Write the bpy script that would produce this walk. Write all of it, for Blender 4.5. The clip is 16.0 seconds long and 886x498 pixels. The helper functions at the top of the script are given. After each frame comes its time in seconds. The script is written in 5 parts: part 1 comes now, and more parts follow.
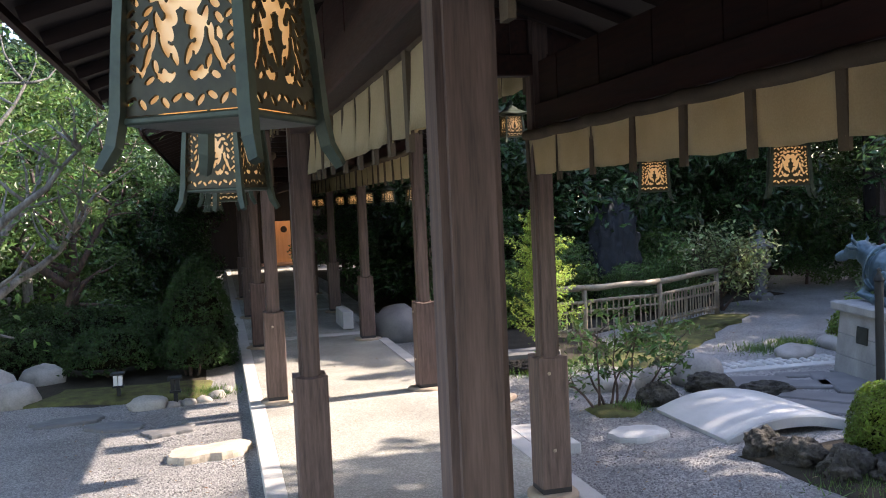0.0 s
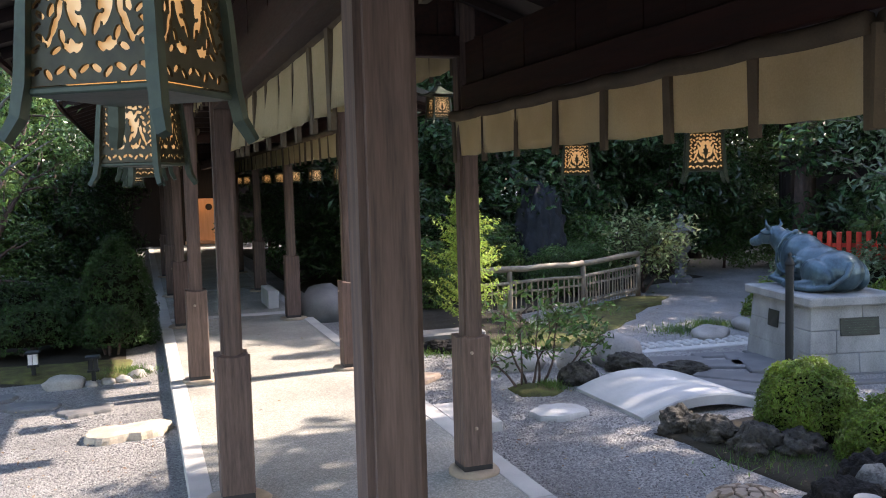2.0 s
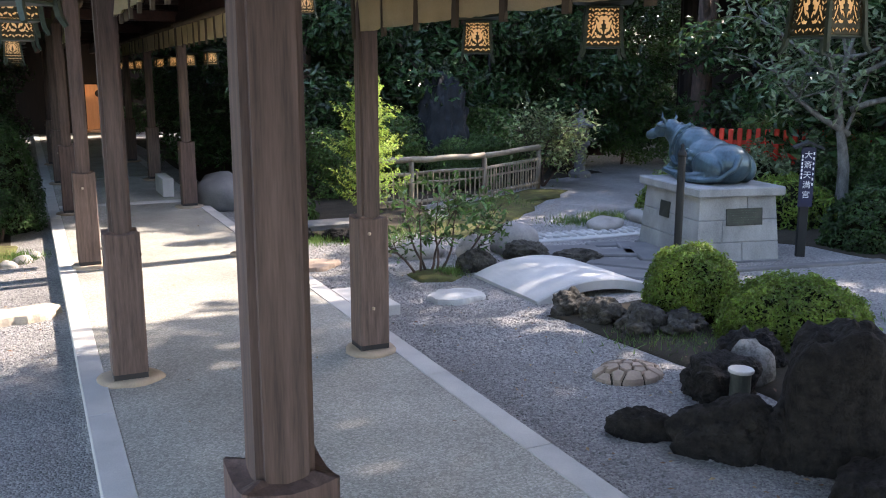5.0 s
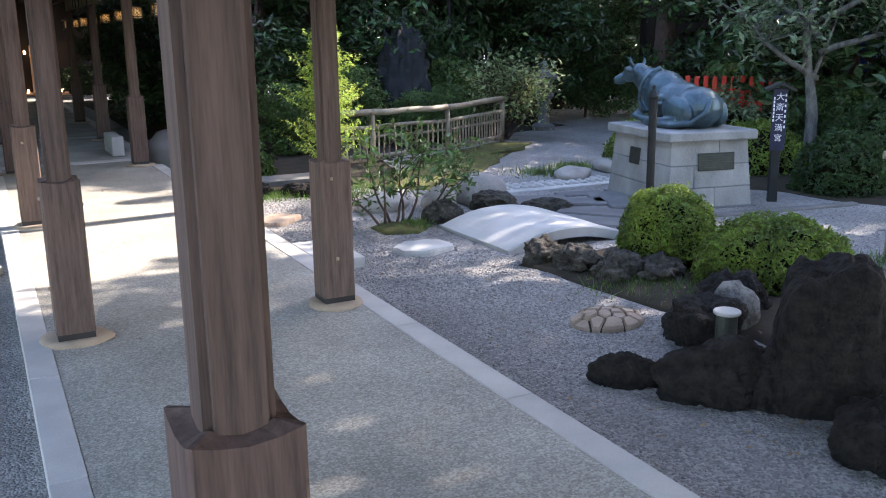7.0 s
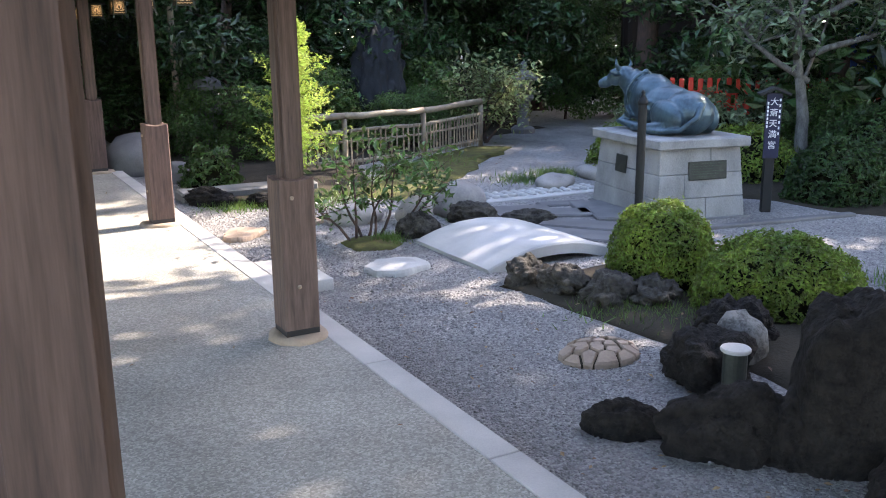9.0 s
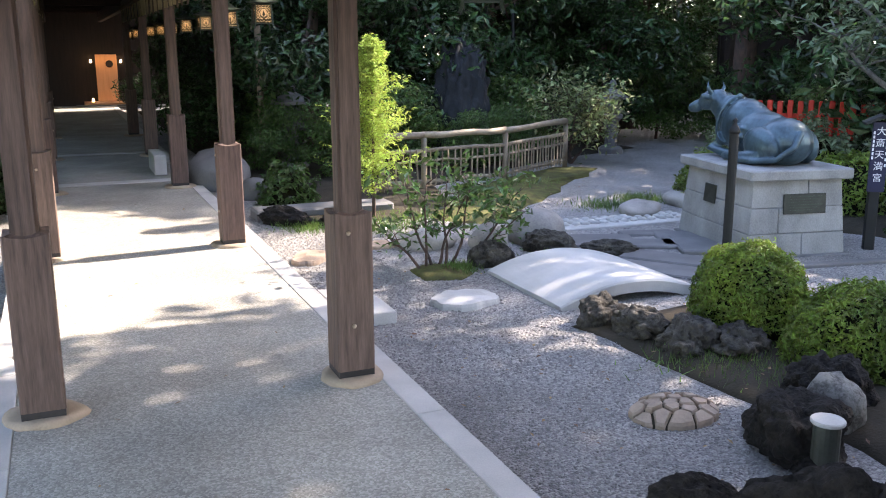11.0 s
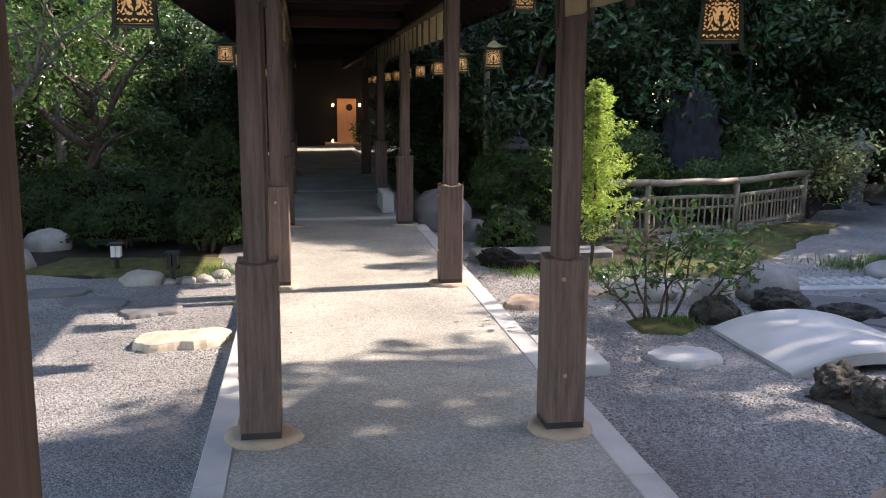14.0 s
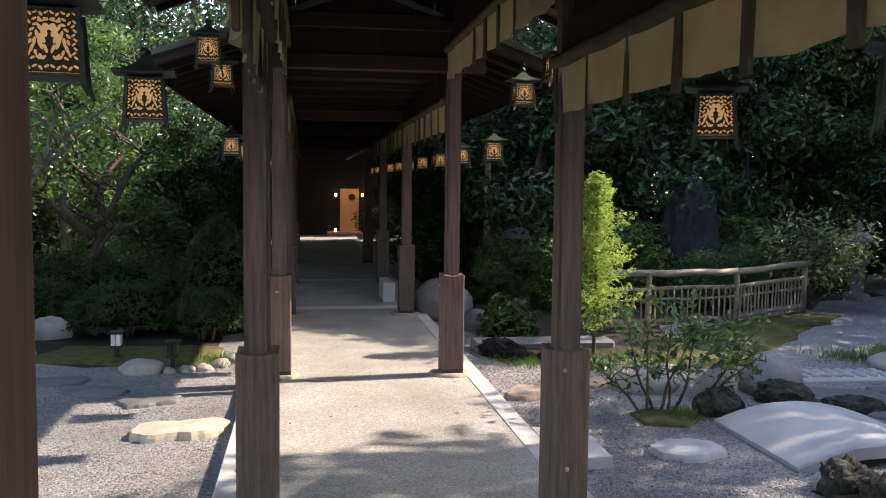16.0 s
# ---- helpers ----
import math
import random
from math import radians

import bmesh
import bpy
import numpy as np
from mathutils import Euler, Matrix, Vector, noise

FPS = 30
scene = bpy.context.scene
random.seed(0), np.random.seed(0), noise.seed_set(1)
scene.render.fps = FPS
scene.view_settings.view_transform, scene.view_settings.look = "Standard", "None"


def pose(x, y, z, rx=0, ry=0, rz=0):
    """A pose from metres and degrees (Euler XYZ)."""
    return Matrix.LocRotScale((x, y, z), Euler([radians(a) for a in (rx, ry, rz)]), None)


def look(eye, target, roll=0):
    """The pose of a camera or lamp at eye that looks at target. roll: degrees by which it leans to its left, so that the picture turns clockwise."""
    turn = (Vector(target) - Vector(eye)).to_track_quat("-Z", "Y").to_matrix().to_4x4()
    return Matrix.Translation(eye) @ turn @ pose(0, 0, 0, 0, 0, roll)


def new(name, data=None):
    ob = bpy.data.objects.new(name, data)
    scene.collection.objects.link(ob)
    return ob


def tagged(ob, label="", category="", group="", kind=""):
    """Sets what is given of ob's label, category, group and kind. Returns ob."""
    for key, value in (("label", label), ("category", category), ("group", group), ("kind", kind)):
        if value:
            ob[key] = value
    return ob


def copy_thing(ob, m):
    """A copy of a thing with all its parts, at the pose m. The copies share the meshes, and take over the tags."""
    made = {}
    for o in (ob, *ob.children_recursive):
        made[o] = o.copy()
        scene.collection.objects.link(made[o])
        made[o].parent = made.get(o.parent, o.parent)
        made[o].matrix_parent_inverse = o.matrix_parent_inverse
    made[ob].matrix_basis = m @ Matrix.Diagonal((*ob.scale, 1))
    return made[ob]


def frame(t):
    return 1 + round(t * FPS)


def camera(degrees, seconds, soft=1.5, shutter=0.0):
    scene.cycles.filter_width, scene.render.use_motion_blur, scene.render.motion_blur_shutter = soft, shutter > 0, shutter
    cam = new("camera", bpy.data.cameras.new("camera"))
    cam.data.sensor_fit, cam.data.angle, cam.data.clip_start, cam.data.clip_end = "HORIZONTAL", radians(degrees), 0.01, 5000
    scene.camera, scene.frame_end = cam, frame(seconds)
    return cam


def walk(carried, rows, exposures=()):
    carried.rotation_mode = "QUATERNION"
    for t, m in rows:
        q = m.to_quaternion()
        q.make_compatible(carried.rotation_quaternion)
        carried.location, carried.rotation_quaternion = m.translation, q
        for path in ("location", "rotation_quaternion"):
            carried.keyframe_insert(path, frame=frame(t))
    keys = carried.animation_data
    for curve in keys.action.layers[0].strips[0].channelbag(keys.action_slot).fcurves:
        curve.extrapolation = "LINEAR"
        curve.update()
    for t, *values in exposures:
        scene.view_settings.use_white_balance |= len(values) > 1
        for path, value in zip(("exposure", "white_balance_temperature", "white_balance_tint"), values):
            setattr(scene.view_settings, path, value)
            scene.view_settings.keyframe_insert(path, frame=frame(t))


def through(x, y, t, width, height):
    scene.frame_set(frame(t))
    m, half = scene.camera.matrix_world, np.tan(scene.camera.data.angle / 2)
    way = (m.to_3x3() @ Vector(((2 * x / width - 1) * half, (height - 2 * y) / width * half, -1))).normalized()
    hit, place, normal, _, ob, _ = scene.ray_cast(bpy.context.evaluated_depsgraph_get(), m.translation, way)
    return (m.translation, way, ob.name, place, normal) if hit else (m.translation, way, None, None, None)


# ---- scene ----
cam = camera(53.0, 16.0, soft=1.05)
PATH = [
    (0, (-0.439, -1.805, 1.859), (0.052, 0.131, 1.753), -2.5),
    (0.5, (-0.428, -1.83, 1.869), (0.089, 0.099, 1.76), -2.4),
    (1, (-0.425, -1.822, 1.867), (0.132, 0.096, 1.748), -2.2),
    (1.5, (-0.424, -1.824, 1.87), (0.175, 0.079, 1.733), -1.7),
    (2, (-0.422, -1.831, 1.855), (0.22, 0.057, 1.7), -1.5),
    (2.5, (-0.422, -1.873, 1.859), (0.259, -0.002, 1.675), -1.1),
    (3, (-0.425, -1.871, 1.842), (0.3, -0.019, 1.624), -0.7),
    (3.5, (-0.416, -1.879, 1.83), (0.343, -0.047, 1.57), -0.3),
    (4, (-0.413, -1.868, 1.798), (0.377, -0.056, 1.496), -0.1),
    (4.5, (-0.399, -1.863, 1.78), (0.411, -0.067, 1.434), 0.1),
    (7, (-0.297, -1.551, 1.576), (0.6, 0.175, 1.11), -0.7),
    (7.5, (-0.245, -1.478, 1.592), (0.676, 0.234, 1.122), -0.3),
    (8, (-0.179, -1.303, 1.557), (0.771, 0.394, 1.088), -0.7),
    (10.5, (0.186, -0.917, 1.676), (1.032, 0.836, 1.216), -0.0),
    (11, (0.233, -0.844, 1.677), (0.999, 0.949, 1.232), -0.1),
    (11.5, (0.266, -0.805, 1.68), (0.934, 1.03, 1.251), -0.2),
    (12, (0.286, -0.781, 1.674), (0.86, 1.09, 1.261), -0.4),
    (12.5, (0.28, -0.759, 1.669), (0.77, 1.139, 1.27), -0.2),
    (13, (0.274, -0.746, 1.66), (0.68, 1.174, 1.276), -0.1),
    (13.5, (0.269, -0.741, 1.655), (0.608, 1.194, 1.284), 0.1),
    (14, (0.271, -0.741, 1.653), (0.576, 1.205, 1.307), 0.4),
    (14.5, (0.272, -0.759, 1.654), (0.573, 1.194, 1.347), 0.6),
    (15, (0.272, -0.763, 1.657), (0.574, 1.197, 1.399), 0.6),
    (15.5, (0.275, -0.767, 1.656), (0.577, 1.2, 1.455), 0.5),
    (16, (0.27, -0.763, 1.664), (0.574, 1.208, 1.516), 0.6),
]
walk(cam, [(t, look(eye, target, roll)) for t, eye, target, roll in PATH],
     exposures=[(0, 2.50, 6900, 20), (3.5, 2.60, 6850, 20), (7, 2.80, 6750, 19), (10.5, 3.02, 7050, 21), (11.5, 2.95, 7050, 21), (12.5, 2.75, 7000, 21), (14, 2.30, 7000, 21), (16, 2.10, 7050, 20)])

# ---------------------------------------------------------------- light
SUN_FROM = Vector((3.24, 0.31, 2.52)).normalized()
world = bpy.data.worlds.new("sky")
scene.world = world
world.use_nodes = True
wn = world.node_tree.nodes
wn.clear()
sky = wn.new("ShaderNodeTexSky")
sky.sky_type = "NISHITA"
sky.sun_disc = False
sky.sun_elevation = math.asin(SUN_FROM.z)
sky.sun_rotation = math.atan2(SUN_FROM.x, SUN_FROM.y)
bg = wn.new("ShaderNodeBackground")
bg.inputs["Strength"].default_value = 0.15
wo = wn.new("ShaderNodeOutputWorld")
world.node_tree.links.new(sky.outputs[0], bg.inputs[0])
world.node_tree.links.new(bg.outputs[0], wo.inputs[0])
sun_data = bpy.data.lights.new("sun", "SUN")
sun_data.energy, sun_data.angle, sun_data.color = 2.85, radians(0.6), (1.0, 0.93, 0.82)
sun = new("sun", sun_data)
sun.matrix_world = look(SUN_FROM * 30, (0, 0, 0))

G = -0.08          # gravel level below the walkway
ROWS_X = (0.045, 1.515)
BAY = 3.53
MID = 0.765

# ---------------------------------------------------------------- materials


def material(name, base, second=None, rough=0.7, metal=0.0, scale=6.0, fine=60.0, bump=0.3, depth=0.01,
             stretch=(1, 1, 1), vary=0.0, island=0.0, spec=0.4, contrast=(0.35, 0.65), fine_mix=0.35):
    """A surface with large stains and fine grain, in object space."""
    m = bpy.data.materials.new(name)
    m.use_nodes = True
    t = m.node_tree
    n, ln = t.nodes, t.links.new
    p = n["Principled BSDF"]
    co = n.new("ShaderNodeTexCoord")
    mp = n.new("ShaderNodeMapping")
    mp.inputs["Scale"].default_value = stretch
    ln(co.outputs["Object"], mp.inputs["Vector"])
    big = n.new("ShaderNodeTexNoise")
    big.inputs["Scale"].default_value, big.inputs["Detail"].default_value = scale, 6
    small = n.new("ShaderNodeTexNoise")
    small.inputs["Scale"].default_value, small.inputs["Detail"].default_value = fine, 5
    for k in (big, small):
        ln(mp.outputs[0], k.inputs["Vector"])
    mix = n.new("ShaderNodeMix")
    mix.inputs["Factor"].default_value = fine_mix
    ln(big.outputs["Fac"], mix.inputs[2])
    ln(small.outputs["Fac"], mix.inputs[3])
    ramp = n.new("ShaderNodeValToRGB")
    second = second or tuple(c * 0.55 for c in base)
    ramp.color_ramp.elements[0].position, ramp.color_ramp.elements[1].position = contrast
    ramp.color_ramp.elements[0].color = (*second, 1)
    ramp.color_ramp.elements[1].color = (*base, 1)
    ln(mix.outputs[0], ramp.inputs[0])
    colour = ramp.outputs[0]
    if vary or island:
        hsv = n.new("ShaderNodeHueSaturation")
        src = n.new("ShaderNodeNewGeometry").outputs["Random Per Island"] if island else n.new("ShaderNodeObjectInfo").outputs["Random"]
        rg = n.new("ShaderNodeMapRange")
        amount = island or vary
        rg.inputs["To Min"].default_value, rg.inputs["To Max"].default_value = 1 - amount, 1 + amount
        ln(src, rg.inputs["Value"])
        ln(rg.outputs[0], hsv.inputs["Value"])
        rh = n.new("ShaderNodeMapRange")
        rh.inputs["To Min"].default_value, rh.inputs["To Max"].default_value = 0.5 - 0.05 * amount, 0.5 + 0.05 * amount
        ln(src, rh.inputs["Value"])
        ln(rh.outputs[0], hsv.inputs["Hue"])
        ln(colour, hsv.inputs["Color"])
        colour = hsv.outputs[0]
    ln(colour, p.inputs["Base Color"])
    p.inputs["Metallic"].default_value = metal
    p.inputs["Specular IOR Level"].default_value = spec
    rr = n.new("ShaderNodeMapRange")
    rr.inputs["To Min"].default_value, rr.inputs["To Max"].default_value = max(rough - 0.12, 0.02), min(rough + 0.12, 1)
    ln(small.outputs["Fac"], rr.inputs["Value"])
    ln(rr.outputs[0], p.inputs["Roughness"])
    if bump:
        b = n.new("ShaderNodeBump")
        b.inputs["Strength"].default_value, b.inputs["Distance"].default_value = bump, depth
        ln(mix.outputs[0], b.inputs["Height"])
        ln(b.outputs[0], p.inputs["Normal"])
    return m


def gravel_material(name, a, b, c, size, bump=0.9, depth=0.012):
    """Small stones of three greys, each with its own tone and relief."""
    m = bpy.data.materials.new(name)
    m.use_nodes = True
    t = m.node_tree
    n, ln = t.nodes, t.links.new
    p = n["Principled BSDF"]
    co = n.new("ShaderNodeTexCoord")
    vo = n.new("ShaderNodeTexVoronoi")
    vo.inputs["Scale"].default_value = size
    no = n.new("ShaderNodeTexNoise")
    no.inputs["Scale"].default_value, no.inputs["Detail"].default_value = 1.3, 7
    for k in (vo, no):
        ln(co.outputs["Object"], k.inputs["Vector"])
    sep = n.new("ShaderNodeSeparateColor")
    ln(vo.outputs["Color"], sep.inputs[0])
    ramp = n.new("ShaderNodeValToRGB")
    e = ramp.color_ramp.elements
    e[0].color, e[1].color = (*a, 1), (*c, 1)
    k = e.new(0.5)
    k.color = (*b, 1)
    ln(sep.outputs[0], ramp.inputs[0])
    stain = n.new("ShaderNodeMapRange")
    stain.inputs["From Min"].default_value, stain.inputs["From Max"].default_value = 0.3, 0.7
    stain.inputs["To Min"].default_value, stain.inputs["To Max"].default_value = 0.72, 1.15
    ln(no.outputs["Fac"], stain.inputs["Value"])
    mul = n.new("ShaderNodeVectorMath")
    mul.operation = "SCALE"
    ln(ramp.outputs[0], mul.inputs[0])
    ln(stain.outputs[0], mul.inputs["Scale"])
    ln(mul.outputs[0], p.inputs["Base Color"])
    p.inputs["Roughness"].default_value = 0.75
    p.inputs["Specular IOR Level"].default_value = 0.3
    bm_ = n.new("ShaderNodeBump")
    bm_.invert = True
    bm_.inputs["Strength"].default_value, bm_.inputs["Distance"].default_value = bump, depth
    ln(vo.outputs["Distance"], bm_.inputs["Height"])
    ln(bm_.outputs[0], p.inputs["Normal"])
    return m


def leaf_material(name, base, back, rough=0.45, amount=0.45, through=0.35):
    """Leaves: a tone for each, some light through the blade."""
    m = material(name, base, back, rough=rough, scale=3, fine=30, bump=0, island=amount)
    n, ln = m.node_tree.nodes, m.node_tree.links.new
    p = n["Principled BSDF"]
    tr = n.new("ShaderNodeBsdfTranslucent")
    src = p.inputs["Base Color"].links[0].from_socket
    ln(src, tr.inputs[0])
    mx = n.new("ShaderNodeMixShader")
    mx.inputs[0].default_value = through
    ln(p.outputs[0], mx.inputs[1])
    ln(tr.outputs[0], mx.inputs[2])
    ln(mx.outputs[0], n["Material Output"].inputs[0])
    return m


def glow_material(name, colour, strength):
    m = bpy.data.materials.new(name)
    m.use_nodes = True
    p = m.node_tree.nodes["Principled BSDF"]
    p.inputs["Base Color"].default_value = (0.80, 0.64, 0.38, 1)
    p.inputs["Emission Color"].default_value = (*colour, 1)
    p.inputs["Emission Strength"].default_value = strength
    return m


M_POST = material("weathered_cedar", (0.140, 0.092, 0.074), (0.050, 0.033, 0.027), rough=0.72, scale=5, fine=28, bump=0.35, depth=0.004, stretch=(9, 9, 0.55), vary=0.12, contrast=(0.34, 0.66))
M_SLEEVE = material("cedar_casing", (0.150, 0.096, 0.076), (0.066, 0.042, 0.034), rough=0.7, scale=6, fine=30, bump=0.3, depth=0.004, stretch=(8, 8, 0.6), vary=0.15)
M_BEAM = material("dark_red_timber", (0.046, 0.015, 0.009), (0.017, 0.007, 0.005), rough=0.65, scale=4, fine=25, bump=0.3, depth=0.004, stretch=(9, 0.7, 9), vary=0.15)
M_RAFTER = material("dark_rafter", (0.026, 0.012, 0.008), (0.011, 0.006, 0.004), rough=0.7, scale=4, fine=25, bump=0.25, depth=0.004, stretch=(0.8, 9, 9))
M_SHOE = material("blackened_shoe", (0.03, 0.027, 0.026), rough=0.6, bump=0.2)
M_CLOTH = material("unbleached_cloth", (0.55, 0.47, 0.30), (0.42, 0.345, 0.21), rough=0.9, scale=3, fine=160, bump=0.25, depth=0.003, spec=0.1)
M_TAPE = material("grey_tape", (0.115, 0.09, 0.06), (0.07, 0.055, 0.04), rough=0.9, scale=6, fine=160, bump=0.25, depth=0.002, spec=0.1)
M_ROOF = material("copper_roof", (0.12, 0.13, 0.12), (0.07, 0.075, 0.07), rough=0.6, scale=3, fine=30)
M_FLOOR = gravel_material("washed_aggregate_floor", (0.22, 0.212, 0.185), (0.30, 0.29, 0.25), (0.43, 0.412, 0.365), 110, 0.35, 0.004)
M_GRAVEL = gravel_material("grey_gravel", (0.155, 0.15, 0.146), (0.255, 0.246, 0.233), (0.37, 0.355, 0.332), 80, 1.0, 0.011)
M_KERB = material("granite_kerb", (0.50, 0.485, 0.45), (0.36, 0.35, 0.33), rough=0.75, scale=3, fine=140, bump=0.2, depth=0.003, vary=0.06)
M_PAD = material("sandy_mortar", (0.40, 0.31, 0.22), (0.28, 0.215, 0.155), rough=0.85, scale=8, fine=90, bump=0.5, depth=0.006)
M_GRANITE = material("pale_granite", (0.50, 0.49, 0.46), (0.33, 0.33, 0.31), rough=0.7, scale=2.5, fine=150, bump=0.25, depth=0.004)
M_PLINTH = material("stained_granite", (0.33, 0.33, 0.315), (0.15, 0.15, 0.147), rough=0.75, scale=3.5, fine=120, bump=0.3, depth=0.004, stretch=(1, 1, 0.6), vary=0.06)
M_STONE = material("garden_stone", (0.36, 0.335, 0.30), (0.20, 0.19, 0.175), rough=0.8, scale=5, fine=60, bump=0.7, depth=0.012, vary=0.15)
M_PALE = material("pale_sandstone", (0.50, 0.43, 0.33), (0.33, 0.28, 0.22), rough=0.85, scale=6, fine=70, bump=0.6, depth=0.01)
M_SPECKLE = material("speckled_rock", (0.19, 0.185, 0.17), (0.07, 0.068, 0.06), rough=0.85, scale=14, fine=80, bump=0.8, depth=0.015, contrast=(0.42, 0.56))
M_TAN = material("tan_stone", (0.38, 0.29, 0.215), (0.25, 0.19, 0.145), rough=0.8, scale=5, fine=60, bump=0.6, depth=0.01)
M_ROCK = material("dark_lava_rock", (0.026, 0.023, 0.020), (0.007, 0.006, 0.006), rough=0.92, scale=16, fine=55, bump=1.0, depth=0.05, contrast=(0.38, 0.62), spec=0.2)
M_STREAM = material("mossy_stream_rock", (0.085, 0.077, 0.064), (0.020, 0.019, 0.016), rough=0.9, scale=12, fine=55, bump=1.0, depth=0.04, contrast=(0.36, 0.64), spec=0.25)
M_SLATE = material("grey_slate", (0.17, 0.165, 0.16), (0.10, 0.10, 0.10), rough=0.6, scale=4, fine=60, bump=0.5, depth=0.006, vary=0.15)
# memorial stone: the shade it stands in is mixed into this colour
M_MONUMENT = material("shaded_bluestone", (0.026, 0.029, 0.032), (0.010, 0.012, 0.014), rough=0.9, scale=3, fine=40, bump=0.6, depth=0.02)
M_MOSS = material("moss", (0.115, 0.125, 0.04), (0.06, 0.05, 0.028), rough=0.95, scale=9, fine=90, bump=0.8, depth=0.012, spec=0.1)
M_SOIL = material("garden_soil", (0.055, 0.045, 0.033), (0.03, 0.028, 0.02), rough=0.95, scale=4, fine=60, bump=0.8, depth=0.02, spec=0.1)
M_BRONZE = material("patinated_bronze", (0.090, 0.155, 0.185), (0.022, 0.036, 0.046), rough=0.36, metal=0.45, scale=4, fine=35, bump=0.25, depth=0.004, contrast=(0.3, 0.7), spec=0.5)
M_PLAQUE = material("bronze_plaque", (0.055, 0.06, 0.05), (0.03, 0.034, 0.03), rough=0.5, metal=0.5, scale=12, fine=90, bump=0.6, depth=0.003)
M_BLACK = material("black_paint", (0.010, 0.012, 0.012), (0.006, 0.007, 0.007), rough=0.62, bump=0.15)
M_NAVY = material("navy_board", (0.012, 0.014, 0.045), (0.008, 0.009, 0.03), rough=0.6, bump=0.1)
M_WHITE = material("white_paint", (0.75, 0.75, 0.75), (0.6, 0.6, 0.6), rough=0.7, bump=0)
M_BANNER = material("blue_banner", (0.05, 0.09, 0.30), (0.03, 0.055, 0.2), rough=0.9, bump=0.1)
M_RED = material("vermilion", (0.62, 0.045, 0.02), (0.42, 0.03, 0.015), rough=0.5, bump=0.1)
M_BAMBOO = material("weathered_bamboo", (0.30, 0.245, 0.175), (0.16, 0.13, 0.095), rough=0.6, scale=6, fine=40, bump=0.3, depth=0.004, vary=0.15)
M_BARK = material("tree_bark", (0.115, 0.07, 0.055), (0.035, 0.03, 0.025), rough=0.9, scale=9, fine=45, bump=1.0, depth=0.02, stretch=(3, 3, 0.8))
M_PALEBARK = material("lichen_bark", (0.19, 0.185, 0.165), (0.06, 0.055, 0.045), rough=0.9, scale=9, fine=45, bump=0.9, depth=0.015, stretch=(2, 2, 0.9))
M_VERDIGRIS = material("verdigris_frame", (0.060, 0.085, 0.062), (0.028, 0.040, 0.030), rough=0.55, metal=0.4, scale=10, fine=70, bump=0.3, depth=0.002)
M_OPEN = material("dark_bronze_openwork", (0.05, 0.05, 0.03), (0.025, 0.024, 0.015), rough=0.5, metal=0.5, scale=20, fine=90, bump=0.3, depth=0.001)
M_LAMPBODY = material("grey_green_metal", (0.09, 0.10, 0.085), (0.05, 0.057, 0.05), rough=0.4, metal=0.5, scale=6, fine=60, bump=0.15, depth=0.002)
M_PAPER = glow_material("lit_paper", (1.0, 0.54, 0.18), 0.075)
M_BULB = glow_material("lamp_bulb", (1.0, 0.66, 0.30), 4.0)
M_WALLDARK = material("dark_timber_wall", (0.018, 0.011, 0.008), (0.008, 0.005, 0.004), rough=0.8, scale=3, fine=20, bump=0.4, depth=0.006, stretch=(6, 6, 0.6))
M_DOOR = material("pale_door_board", (0.62, 0.33, 0.16), (0.52, 0.26, 0.12), rough=0.6, scale=3, fine=25, bump=0.1, stretch=(6, 6, 0.6))
L_AZALEA = leaf_material("azalea_leaf", (0.23, 0.31, 0.042), (0.08, 0.13, 0.024))
L_HEDGE = leaf_material("hedge_leaf", (0.048, 0.098, 0.022), (0.016, 0.036, 0.010))
L_CONIFER = leaf_material("lime_conifer", (0.46, 0.56, 0.13), (0.20, 0.30, 0.05), through=0.45)
L_BROAD = leaf_material("broad_leaf", (0.10, 0.175, 0.045), (0.04, 0.08, 0.024), rough=0.30)
L_DARK = leaf_material("dark_evergreen_leaf", (0.060, 0.11, 0.036), (0.018, 0.040, 0.016), rough=0.28, amount=0.6)
L_PALE = leaf_material("pale_variegated_leaf", (0.29, 0.32, 0.15), (0.07, 0.11, 0.04), rough=0.35, amount=0.8)
L_LIGHT = leaf_material("sunny_leaf", (0.15, 0.235, 0.06), (0.05, 0.10, 0.028), rough=0.4, through=0.5)
L_SILVER = leaf_material("grey_green_leaf", (0.21, 0.27, 0.15), (0.08, 0.12, 0.06), rough=0.3, through=0.3)
# near-black bush core: the inner shade is put into its colour
M_CORE = material("shaded_bush_core", (0.02, 0.02, 0.011), (0.008, 0.008, 0.005), rough=1.0, scale=12, fine=60, bump=0.8, depth=0.02, spec=0.0)

# ---------------------------------------------------------------- building blocks


def mesh_of(name, bm, mat, smooth=False):
    me = bpy.data.meshes.new(name)
    bm.normal_update()
    if smooth:
        for f in bm.faces:
            f.smooth = True
    bm.to_mesh(me)
    bm.free()
    me.materials.append(mat)
    return me


def part(name, bm, mat, parent=None, label="", m=None, smooth=False):
    ob = new(name, mesh_of(name, bm, mat, smooth) if isinstance(bm, bmesh.types.BMesh) else bm)
    if parent is not None:
        ob.parent = parent
    if m is not None:
        ob.matrix_basis = m
    return tagged(ob, label)


def thing(name, label, category, m=None, group="", kind=""):
    ob = new(name)
    ob.empty_display_size = 0.1
    if m is not None:
        ob.matrix_basis = m
    return tagged(ob, label, category, group, kind)


